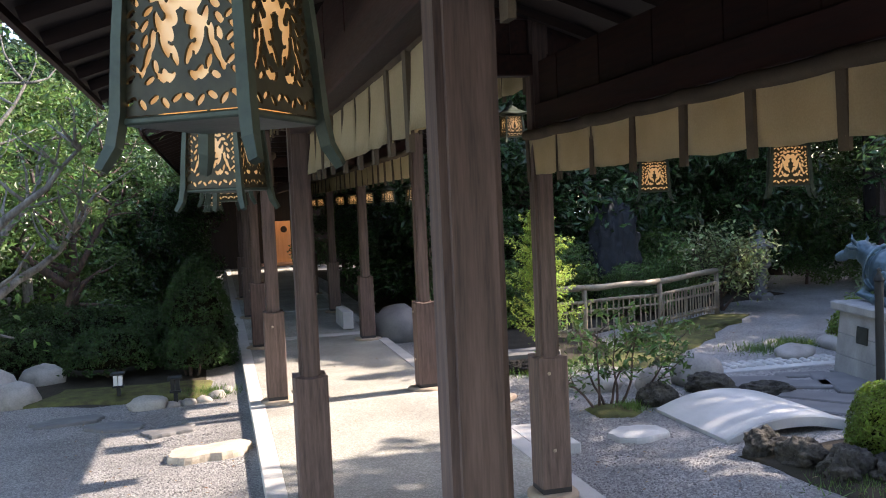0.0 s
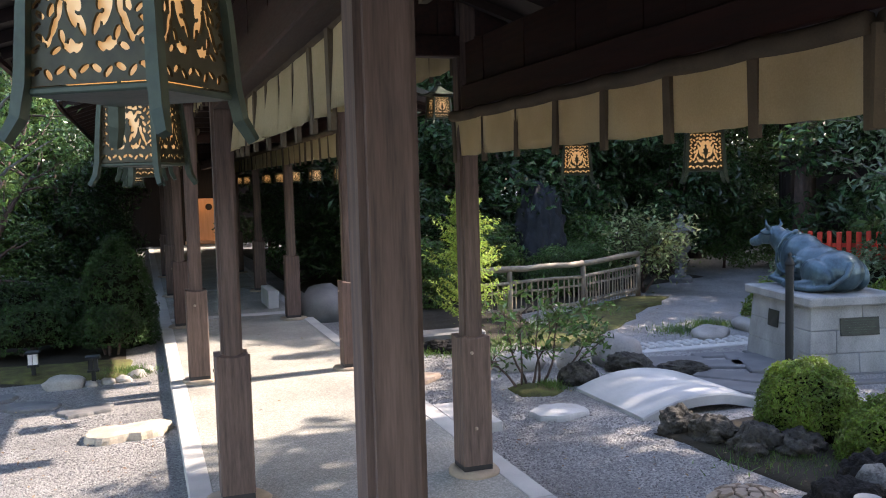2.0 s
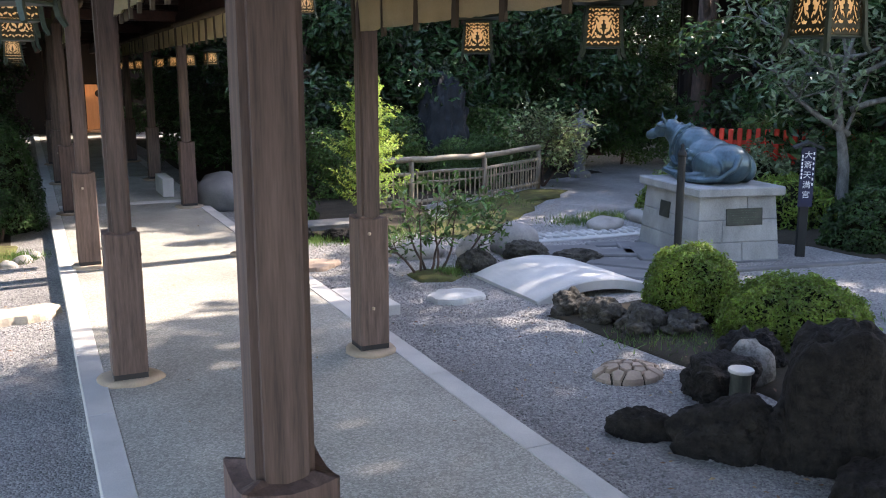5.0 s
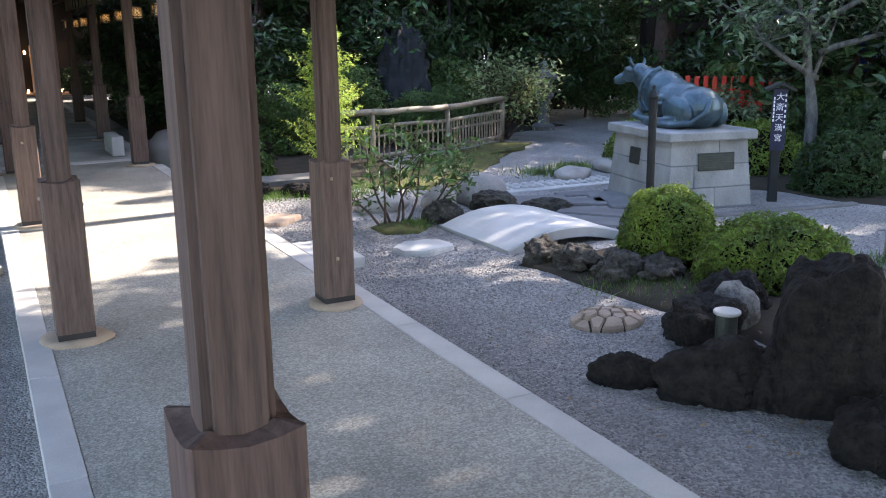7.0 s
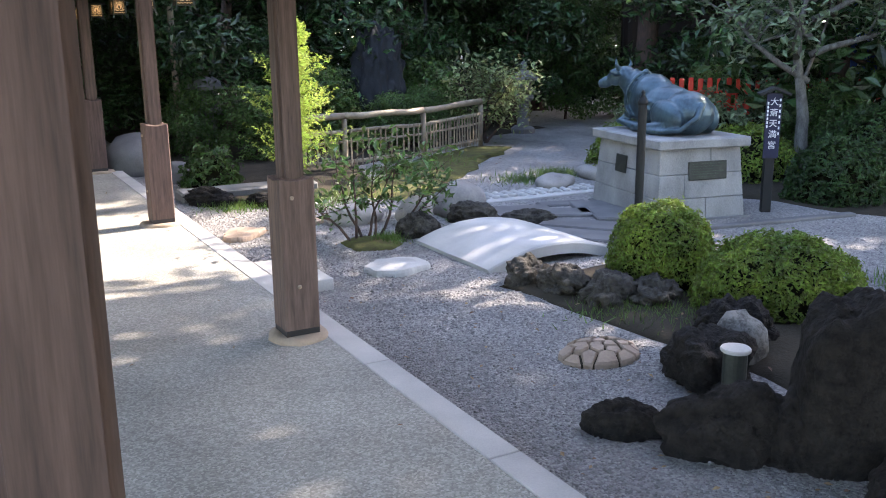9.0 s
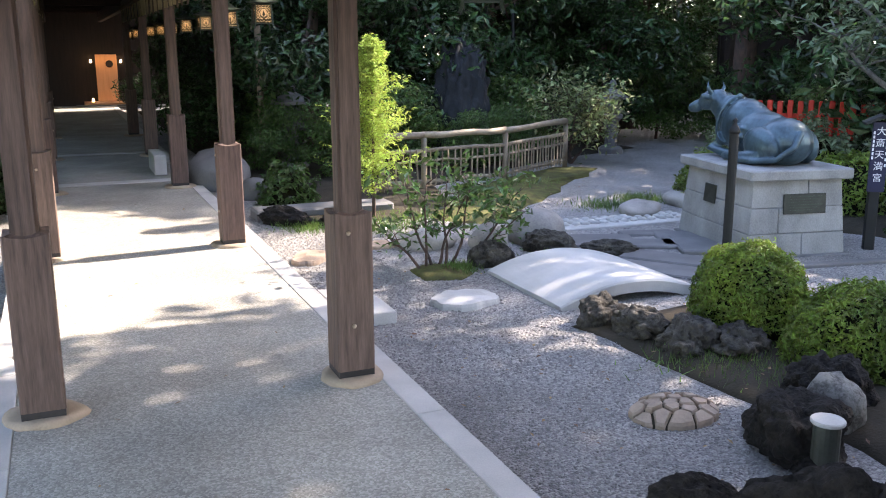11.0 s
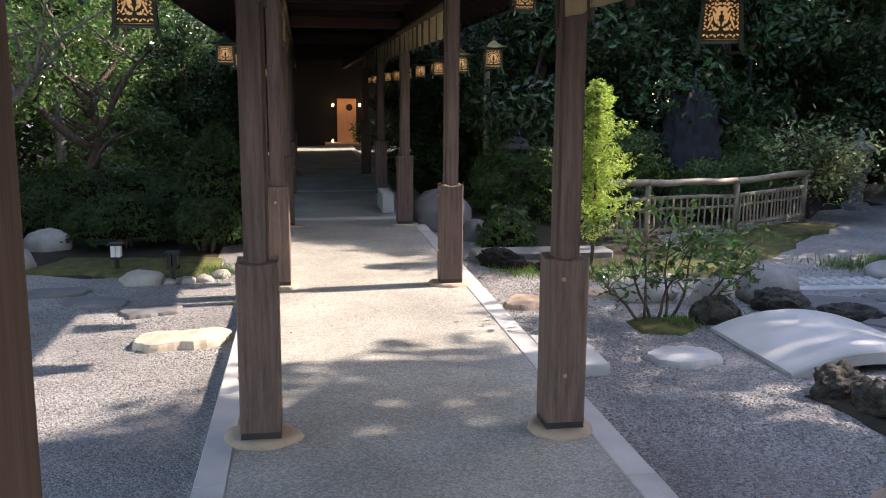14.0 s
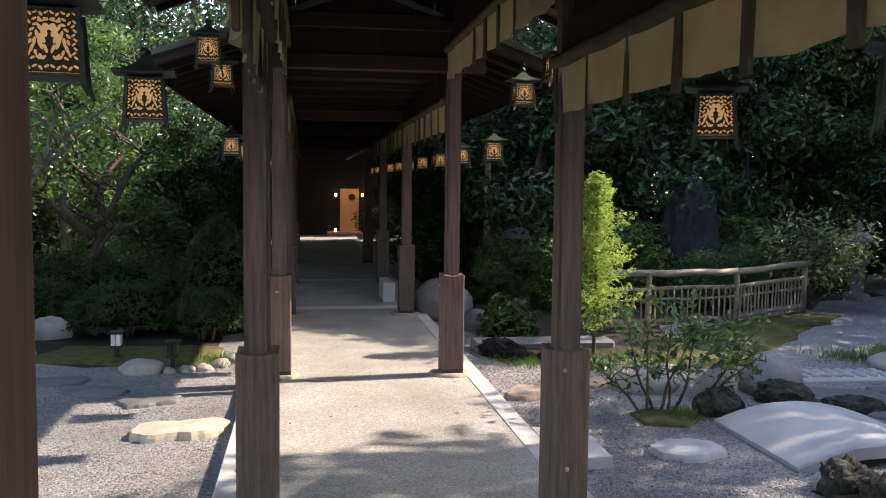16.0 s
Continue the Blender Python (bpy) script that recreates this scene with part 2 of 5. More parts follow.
def solo(name, bm, mat, label, category, m=None, group="", kind="", smooth=False):
    return tagged(part(name, bm, mat, None, "", m, smooth), label, category, group, kind)


def box(bm, x0, x1, y0, y1, z0, z1, bevel=0.0):
    r = bmesh.ops.create_cube(bm, size=1.0, matrix=Matrix.LocRotScale(((x0 + x1) / 2, (y0 + y1) / 2, (z0 + z1) / 2), None, (x1 - x0, y1 - y0, z1 - z0)))
    if bevel:
        ed = list({e for v in r["verts"] for e in v.link_edges})
        bmesh.ops.bevel(bm, geom=ed, offset=bevel, segments=1, affect="EDGES", profile=0.5)
    return r["verts"]


def boxed(*a, bevel=0.0):
    bm = bmesh.new()
    box(bm, *a, bevel=bevel)
    return bm


def tube(bm, points, radii, sides=7, cap=True):
    """A tapered tube along a line of points."""
    rings = []
    pts = [Vector(p) for p in points]
    for i, p in enumerate(pts):
        d = (pts[min(i + 1, len(pts) - 1)] - pts[max(i - 1, 0)]).normalized()
        q = d.to_track_quat("Z", "Y")
        rings.append([bm.verts.new(p + q @ Vector((math.cos(a) * radii[i], math.sin(a) * radii[i], 0)))
                      for a in [2 * math.pi * k / sides for k in range(sides)]])
    for a, b in zip(rings, rings[1:]):
        for k in range(sides):
            bm.faces.new((a[k], a[(k + 1) % sides], b[(k + 1) % sides], b[k]))
    if cap:
        bm.faces.new(rings[0][::-1])
        bm.faces.new(rings[-1])


def lathe(bm, profile, sides=16, m=None):
    """A body turned about z from (radius, height) pairs."""
    m = m or Matrix()
    rings = [[bm.verts.new(m @ Vector((r * math.cos(2 * math.pi * k / sides), r * math.sin(2 * math.pi * k / sides), z))) for k in range(sides)] for r, z in profile]
    for a, b in zip(rings, rings[1:]):
        for k in range(sides):
            bm.faces.new((a[k], a[(k + 1) % sides], b[(k + 1) % sides], b[k]))
    bm.faces.new(rings[0][::-1])
    bm.faces.new(rings[-1])


def rock(size, seed, rough=0.22, detail=3, flat=0.0, freq=1.3, craggy=0.0, blocky=0.0):
    """A stone: a noisy ellipsoid; flat cuts its top level, blocky squares it off."""
    bm = bmesh.new()
    bmesh.ops.create_icosphere(bm, subdivisions=detail, radius=1.0)
    off = Vector((seed * 7.31, seed * 3.17, seed * 5.71))
    for v in bm.verts:
        d = v.co.normalized()
        k = 1 + rough * (noise.noise(d * freq + off) + 0.5 * noise.noise(d * freq * 2.3 + off) + 0.3 * noise.noise(d * freq * 5 + off))
        if craggy:
            k += craggy * (0.35 - 1.6 * abs(noise.noise(d * 2.6 + off)) - 0.9 * abs(noise.noise(d * 5.5 + off)) + 0.3 * noise.noise(d * 11 + off))
        if blocky:
            k /= (abs(d.x) ** blocky + abs(d.y) ** blocky + abs(d.z) ** blocky) ** (1 / blocky)
        v.co = Vector((d.x * size[0] * k, d.y * size[1] * k, d.z * size[2] * k))
        if flat:
            top = size[2] * flat
            if v.co.z > top:
                v.co.z = top + (v.co.z - top) * 0.12
    return bm


def stone(name, x, y, size, seed, mat=None, label="", category="stone", rz=0, sink=0.35, flat=0.0, group="", rough=0.22, detail=3, z=G):
    return solo(name, rock(size, seed, rough, 5 if mat in (M_ROCK, M_STREAM) else detail, flat, craggy={M_ROCK: 0.13, M_STREAM: 0.18}.get(mat, 0.0)), mat or M_STONE, label, category, pose(x, y, z + size[2] * (1 - 2 * sink) if not flat else z + size[2] * 0.1, rz=rz), group, smooth=True)


def leaf_mesh(name, centres, normals, size, mat, aspect=0.5, jitter=0.6, seed=1, fold=0.25):
    """Many small folded blades, one island each."""
    rng = np.random.default_rng(seed)
    n = len(centres)
    c = np.asarray(centres, float)
    nrm = np.asarray(normals, float) + rng.normal(0, jitter, (n, 3))
    nrm /= np.linalg.norm(nrm, axis=1, keepdims=True) + 1e-9
    t = rng.normal(0, 1, (n, 3))
    u = np.cross(nrm, t)
    u /= np.linalg.norm(u, axis=1, keepdims=True) + 1e-9
    w = np.cross(nrm, u)
    s = size * rng.uniform(0.6, 1.3, (n, 1))
    a, b = c - u * s, c + u * s
    l = c + w * s * aspect + nrm * s * fold
    r = c - w * s * aspect + nrm * s * fold
    verts = np.stack([a, l, b, r], 1).reshape(-1, 3)
    i = np.arange(n) * 4
    faces = np.concatenate([np.stack([i, i + 2, i + 1], 1), np.stack([i, i + 3, i + 2], 1)])
    me = bpy.data.meshes.new(name)
    me.from_pydata(verts.tolist(), [], faces.tolist())
    me.materials.append(mat)
    return me


def in_clumps(clumps, n, seed, shell=0.55):
    """Points and outward directions in a list of ellipsoids (centre, radii)."""
    rng = np.random.default_rng(seed)
    vol = np.array([r[0] * r[1] * r[2] for _, r in clumps]) ** 0.67
    pick = rng.choice(len(clumps), n, p=vol / vol.sum())
    cen = np.array([c for c, _ in clumps])[pick]
    rad = np.array([r for _, r in clumps])[pick]
    d = rng.normal(0, 1, (n, 3))
    d /= np.linalg.norm(d, axis=1, keepdims=True)
    k = shell + (1 - shell) * rng.random((n, 1)) ** 0.6
    k *= 1 + 0.14 * np.sin(d[:, :1] * 7 + pick[:, None]) * np.cos(d[:, 1:2] * 6)
    return cen + d * rad * k, d + np.array([0, 0, 0.5])

# ---------------------------------------------------------------- ground and walkway
bm = bmesh.new()
bmesh.ops.create_grid(bm, x_segments=40, y_segments=40, size=150)
for v in bm.verts:
    v.co.z = 0.0
solo("ground", bm, M_GRAVEL, "grey gravel ground of a shrine garden", "ground", pose(0, 0, G), kind="structure")


def patch(name, outline, z, mat, label, category="ground", seed=3, wobble=0.12):
    """A low mound of earth or moss with an uneven rim."""
    bm = bmesh.new()
    pts, n = [], len(outline)
    for i in range(n):
        a, b = Vector(outline[i]), Vector(outline[(i + 1) % n])
        for k in range(6):
            p = a.lerp(b, k / 6)
            w = noise.noise(Vector((p.x * 1.7, p.y * 1.7, seed))) * wobble
            pts.append(Vector((p.x + w, p.y + noise.noise(Vector((p.x * 1.7, p.y * 1.7, seed + 9))) * wobble)))
    mid = sum(pts, Vector((0, 0))) / len(pts)
    rings = []
    for f, h in ((1.0, -0.02), (0.97, 0.012), (0.8, 0.03), (0.4, 0.045)):
        rings.append([bm.verts.new((mid.x + (p.x - mid.x) * f, mid.y + (p.y - mid.y) * f, h + (0.01 * noise.noise(Vector((p.x * 4, p.y * 4, f))) if f < 0.99 else 0))) for p in pts])
    for a, b in zip(rings, rings[1:]):
        for k in range(len(pts)):
            bm.faces.new((a[k], a[(k + 1) % len(pts)], b[(k + 1) % len(pts)], b[k]))
    bm.faces.new(rings[-1])
    return solo(name, bm, mat, label, category, pose(0, 0, z), kind="structure", smooth=True)


patch("soil_bed", [(-0.6, 8.0), (-0.7, 26), (-9, 27), (-14, 16), (-9, 8.6), (-3.0, 8.2), (-1.7, 7.7)], G + 0.004, M_SOIL, "dark mossy soil of the planting bed", seed=1)
patch("soil_bed", [(2.3, 7.6), (4.0, 7.6), (4.3, 9.5), (5.6, 10.2), (7.4, 11.4), (9.6, 12.2), (9, 24), (2.2, 26)], G + 0.004, M_SOIL, "dark soil under trees beside the walkway", seed=2)
# dark flat soil, also standing in for the shade of the stream hollow
patch("soil_bed", [(3.15, 3.9), (3.3, 2.7), (3.3, 1.4), (2.7, 0.2), (3.4, -1.6), (5.2, -1.4), (5.1, 1.6), (4.9, 3.0), (4.4, 4.0)], G + 0.004, M_SOIL, "dark soil of the dry stream, its shaded hollow laid flat", seed=4)
patch("soil_bed", [(7.3, 4.2), (7.0, 5.4), (7.3, 7.4), (9.0, 9.5), (11, 9), (12, 2), (9, 0.5)], G + 0.004, M_SOIL, "dark soil of the shrub bed", seed=5)
patch("moss", [(2.68, 5.25), (2.95, 5.18), (3.16, 5.3), (3.14, 5.6), (2.9, 5.72), (2.7, 5.6)], G + 0.003, M_MOSS, "damp green moss round the shrub", seed=6, wobble=0.08)
patch("moss", [(3.6, 7.4), (5.0, 9.4), (6.9, 10.6), (7.4, 10.2), (5.8, 8.6), (4.2, 7.0)], G + 0.003, M_MOSS, "thin green moss and grass along the fence", seed=7, wobble=0.2)
patch("moss", [(-0.55, 7.7), (-0.6, 8.6), (-2.2, 8.8), (-2.6, 8.0)], G + 0.012, M_MOSS, "thin moss at the edge of the bed", seed=8, wobble=0.15)

solo("floor", boxed(-0.082, 1.640, -8.0, 27.0, -0.20, 0.0), M_FLOOR, "washed aggregate walkway floor", "floor", kind="structure")
floor_bars = [(10.9, 11.15), (14.3, 14.5)]
for y0, y1 in floor_bars:
    solo("floor_step", boxed(-0.08, 1.635, y0, y1, -0.02, 0.004, bevel=0.002), M_KERB, "pale granite sill across the walkway", "floor", kind="structure")


def kerb(x0, x1, first, name):
    k = thing(name, "pale granite kerb stones edging the walkway", "kerb", kind="structure")
    y = first - 9 * 1.17
    proto = None
    while y < 27:
        if proto is None:
            proto = mesh_of("kerb_stone", boxed(x0, x1, 0.003, 1.167, -0.2, 0.006, bevel=0.004), M_KERB)
        part("kerb_stone", proto, None, k, m=pose(0, y, 0))
        y += 1.17
    return k


kerb(-0.222, -0.085, 1.73, "kerb_left")
kerb(1.643, 1.785, 1.59, "kerb_right")

# ---------------------------------------------------------------- posts of the covered walkway


def post_proto(top, rim=0.88):
    p = thing("wooden_post", "weathered cedar post with a square casing at its foot", "post", group="walkway posts")
    h = 0.060
    bm = bmesh.new()
    box(bm, -h, h, -h, h, 0.80, top)
    ed = [e for e in bm.edges if abs(e.verts[0].co.z - e.verts[1].co.z) > 0.5]
    bmesh.ops.bevel(bm, geom=ed, offset=0.016, segments=2, affect="EDGES")
    part("shaft", bm, M_POST, p)
    # casing with a gently scalloped rim
    bm = bmesh.new()
    s, c = 0.097, 0.008
    ring = []
    for i in range(4):
        a = Vector(((s, -s), (s, s), (-s, s), (-s, -s))[i])
        b = Vector(((s, s), (-s, s), (-s, -s), (s, -s))[i])
        d = (b - a).normalized()
        for f in (0.0, 0.22, 0.5, 0.78, 1.0):
            q = a + d * c + (b - a - 2 * d * c) * f
            ring.append((q, rim - 0.016 * math.sin(f * math.pi)))
    low = [bm.verts.new((q.x, q.y, 0.062)) for q, _ in ring]
    up = [bm.verts.new((q.x, q.y, z)) for q, z in ring]
    inn = [bm.verts.new((q.x * 0.58, q.y * 0.58, z + 0.006)) for q, z in ring]
    n = len(ring)
    for k in range(n):
        j = (k + 1) % n
        bm.faces.new((low[k], low[j], up[j], up[k]))
        bm.faces.new((up[k], up[j], inn[j], inn[k]))
    bm.faces.new(low[::-1])
    part("casing", bm, M_SLEEVE, p, "square wooden casing")
    part("shoe", boxed(-0.094, 0.094, -0.094, 0.094, 0.022, 0.066), M_SHOE, p, "blackened metal shoe")
    bm = rock((0.185, 0.165, 0.055), 3, 0.16, 3, flat=0.50)
    part("mortar_pad", bm, M_PAD, p, "rough sandy mortar pad", m=pose(0, 0, 0.0), smooth=True)
    for x, y, z in ((-0.098, 0.03, 0.78), (-0.098, 0.01, 0.30), (0.098, -0.02, 0.74)):
        bm = bmesh.new()
        bmesh.ops.create_uvsphere(bm, u_segments=8, v_segments=5, radius=0.012)
        part("plug", bm, M_PAD, p, "pale wooden plug", m=pose(x, y, z))
    return p


POST_Y = [-3.7, -0.165, 3.37, 6.80, 10.35, 13.85, 17.35]
low_post, high_post = None, None
for y in POST_Y:
    for x in ROWS_X:
        if abs(y + 0.165) < 0.1 and x > 1:
            continue
        if y in (3.37, 6.80):
            if high_post is None:
                high_post = post_proto(2.95)
                high_post.matrix_basis = pose(x, y + 0.06, 0)
            else:
                copy_thing(high_post, pose(x, y + (0.06 if x < 1 else 0), 0, rz=90 * round(x + y)))
        elif -1 < y < 0:
            post_proto(2.40, 0.965).matrix_basis = pose(x - 0.02, y, 0)
        elif low_post is None:
            low_post = post_proto(2.40)
            low_post.matrix_basis = pose(x, y, 0)
        else:
            copy_thing(low_post, pose(x, y, 0))

# ---------------------------------------------------------------- roofs, beams


def roof(name, y0, y1, half, eave, ridge, label):
    """A low gable: two slopes with rafters below and a ridge cap."""
    r = thing(name, label, "roof", kind="structure")
    L = math.hypot(half, ridge - eave)
    ang = math.degrees(math.atan2(ridge - eave, half))
    for s in (-1, 1):
        m = pose(MID + s * half, 0, eave, ry=(-ang if s < 0 else ang))
        a, b = (0.0, L) if s < 0 else (-L, 0.0)
        part("slope", boxed(a, b, y0, y1, 0.075, 0.12), M_ROOF, r, "dull copper roof covering", m=m)
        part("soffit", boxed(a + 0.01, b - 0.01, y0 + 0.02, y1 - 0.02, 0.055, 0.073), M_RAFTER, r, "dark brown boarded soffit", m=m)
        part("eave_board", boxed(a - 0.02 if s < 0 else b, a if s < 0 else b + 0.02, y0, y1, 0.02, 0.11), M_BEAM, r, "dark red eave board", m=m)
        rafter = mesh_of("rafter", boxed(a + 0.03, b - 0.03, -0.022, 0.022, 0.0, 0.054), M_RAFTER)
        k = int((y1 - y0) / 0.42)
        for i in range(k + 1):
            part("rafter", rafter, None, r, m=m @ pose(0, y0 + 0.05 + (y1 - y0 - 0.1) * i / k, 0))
    part("ridge_cap", boxed(MID - 0.1, MID + 0.1, y0 - 0.03, y1 + 0.03, ridge + 0.08, ridge + 0.2, bevel=0.02), M_ROOF, r, "dull copper ridge cap")
    return r


roof("roof_near", -8.0, 4.05, 1.82, 2.50, 3.12, "low gable roof over the walkway seen from below")
roof("roof_crossing", 3.35, 6.95, 1.72, 3.02, 3.70, "raised gable roof over the path crossing")
roof("roof_far", 6.75, 28.5, 1.80, 2.56, 3.18, "low gable roof over the far walkway")
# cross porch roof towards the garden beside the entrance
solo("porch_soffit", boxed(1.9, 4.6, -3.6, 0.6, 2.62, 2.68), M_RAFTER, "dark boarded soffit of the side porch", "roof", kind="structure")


def beam_run(x, y0, y1, z, name="eave_beam"):
    t = thing(name, "dark red timber beam with boards above the posts", "beam", kind="structure")
    part("beam", boxed(x - 0.055, x + 0.055, y0, y1, z, z + 0.14, bevel=0.006), M_BEAM, t)
    n = max(1, int((y1 - y0) / 0.28))
    w = (y1 - y0) / n
    board = mesh_of("board", boxed(-0.02, 0.02, 0.003, w - 0.003, z + 0.14, z + 0.40), M_BEAM)
    for i in range(n):
        part("board", board, None, t, m=pose(x + 0.003 * (i % 2), y0 + i * w, 0))
    return t


for x in ROWS_X:
    beam_run(x, -7.9, 3.29, 2.28)
    beam_run(x, 3.43, 6.81, 2.78)
    beam_run(x, 6.95, 27.0, 2.36)
for i, y in enumerate(POST_Y):
    high = y in (3.37, 6.80)
    for z in ((2.60, 2.94) if high else (2.42,)):
        if abs(y + 0.165) < 0.1:
            continue
        solo("tie_beam", boxed(-0.25, 1.78, y - 0.05, y + 0.05, z, z + 0.13, bevel=0.008), M_BEAM, "dark red tie beam across the walkway", "beam", kind="structure")
for y in (3.37, 6.80):
    g = thing("gable_boards", "dark red boarding between the low and raised roofs", "wall", kind="structure")
    for k in range(9):
        x = -0.28 + k * 0.232
        top = 3.02 + 0.68 * (1 - abs(x + 0.116 - MID) / 1.72)
        part("board", boxed(x + 0.002, x + 0.23, y - 0.015, y + 0.015, 2.735, top), M_BEAM, g)
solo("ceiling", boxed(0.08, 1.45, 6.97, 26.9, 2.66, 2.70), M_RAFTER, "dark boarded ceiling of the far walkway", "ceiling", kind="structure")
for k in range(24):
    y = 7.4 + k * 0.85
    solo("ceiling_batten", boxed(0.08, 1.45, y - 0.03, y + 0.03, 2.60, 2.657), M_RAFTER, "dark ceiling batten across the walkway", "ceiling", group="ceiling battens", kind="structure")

# ---------------------------------------------------------------- cloth valances


def valance(a, b, top, drop, panel, seed, billow=0.02):
    """A short cloth curtain with tapes, hung along a beam from a to b."""
    a, b = Vector(a), Vector(b)
    L = (b - a).length
    ang = math.degrees(math.atan2(b.y - a.y, b.x - a.x))
    v = thing("cloth_valance", "short unbleached cloth valance with dark tapes under the eaves", "curtain", pose(a.x, a.y, top, rz=ang), group="walkway valances")
    n = max(1, round(L / panel))
    w = L / n
    rnd = random.Random(seed)
    for i in range(n):
        bm = bmesh.new()
        nx, nz = 8, 5
        ph, am = rnd.uniform(0, 6), rnd.uniform(0.4, 1.2) * billow
        g = [[bm.verts.new((i * w + 0.012 + (w - 0.024) * p / nx,
                            am * math.sin(math.pi * p / nx) * (0.2 + q / nz) + 0.008 * math.sin(ph + 9 * p / nx) * q / nz,
                            -drop * q / nz - 0.012 * math.sin(math.pi * p / nx) * (q == nz) * rnd.uniform(0.3, 1)))
              for p in range(nx + 1)] for q in range(nz + 1)]
        for q in range(nz):
            for p in range(nx):
                bm.faces.new((g[q][p], g[q + 1][p], g[q + 1][p + 1], g[q][p + 1]))
        bmesh.ops.solidify(bm, geom=bm.faces[:], thickness=0.003)
        part("cloth_panel", bm, M_CLOTH, v, smooth=True)
    for i in range(n + 1):
        t = rnd.uniform(0.0, 0.02)
        bm = boxed(i * w - 0.024, i * w + 0.024, -0.008, 0.008, -drop - 0.035 - t, 0.0)
        for q in bm.verts:
            q.co.y += 0.012 * math.sin(q.co.z * 20 + i)
        part("tape", bm, M_TAPE, v, "dark grey hanging tape")
    bm = bmesh.new()
    pts = [(L * k / (4 * n), -0.006, 0.004 - 0.008 * math.sin(math.pi * (k % 4) / 4)) for k in range(4 * n + 1)]
    tube(bm, pts, [0.034] * len(pts), 7)
    part("rolled_hem", bm, M_TAPE, v, "rolled grey hem", smooth=True)
    return v


valance((1.45, 3.40, 0), (1.45, 0.08, 0), 2.24, 0.235, 0.46, 1)
valance((1.46, 0.05, 0), (3.4, -0.12, 0), 2.24, 0.235, 0.46, 2)
valance((0.105, -0.05, 0), (0.105, 3.30, 0), 2.30, 0.25, 0.34, 3, 0.035)
valance((0.105, -0.46, 0), (0.105, -0.26, 0), 2.47, 0.25, 0.34, 4, 0.035)
valance((1.455, 6.80, 0), (1.455, 3.45, 0), 2.79, 0.25, 0.42, 5)
valance((0.115, 3.45, 0), (0.115, 6.80, 0), 2.79, 0.25, 0.42, 6, 0.03)
for k, (y0, y1) in enumerate(zip(POST_Y[3:], POST_Y[4:])):
    valance((1.455, y1 - 0.08, 0), (1.455, y0 + 0.08, 0), 2.37, 0.25, 0.45, 10 + k)
    valance((0.115, y0 + 0.08, 0), (0.115, y1 - 0.08, 0), 2.37, 0.25, 0.45, 30 + k, 0.03)

# ---------------------------------------------------------------- hanging lanterns


def arc(cx, cz, rx, rz, a0, a1, n=9):
    return [(cx + rx * math.cos(radians(a0 + (a1 - a0) * k / n)), cz + rz * math.sin(radians(a0 + (a1 - a0) * k / n))) for k in range(n + 1)]


def holes():
    """The pierced shapes of one lantern side as (x, z, half width, half height, turn)."""
    out = []
    for q in (-1, 1):
        # palmette: nested leaves either side of a spine
        for k in range(4):
            f = 0.6 + 0.13 * k
            out.append((q * 0.0150 * (0.75 + 0.42 * k), 0.050 - 0.021 * k, 0.0125 - 0.0018 * k, 0.0185 * f + 0.004, -q * (34 - 4 * k)))
            out.append((q * (0.033 + 0.009 * k), 0.048 - 0.026 * k, 0.0062, 0.0175, -q * (30 - 16 * k)))
        out.append((q * 0.012, -0.030, 0.006, 0.018, -q * 18))
        # curled leaves in a ring round it
        for k in range(9):
            w = radians(-64 + 18 * k)
            out.append((q * 0.066 * math.cos(w), 0.008 + 0.072 * math.sin(w), 0.0058, 0.0115, math.degrees(w) * q + 30 * q))
        for k in range(9):
            z = -0.060 + 0.0165 * k
            out.append((q * (0.086 + 0.003 * (-1) ** k), z, 0.0048, 0.0098, 52 * q * (-1) ** k))
        for x, z, r in ((0.056, -0.064, 60), (0.036, -0.062, -50), (0.018, -0.062, 40), (0.070, 0.066, -40), (0.068, -0.050, 20), (0.052, 0.078, 60), (0.034, 0.078, -30), (0.012, 0.077, 50)):
            out.append((q * x, z, 0.0052, 0.0105, q * r))
        # scrolled bands above and below
        for k in range(5):
            for z in (-0.096, 0.100):
                out.append((q * (0.010 + 0.0195 * k), z + 0.003 * (-1) ** k, 0.0052, 0.0108, q * (58 - 96 * (k % 2))))
    return out


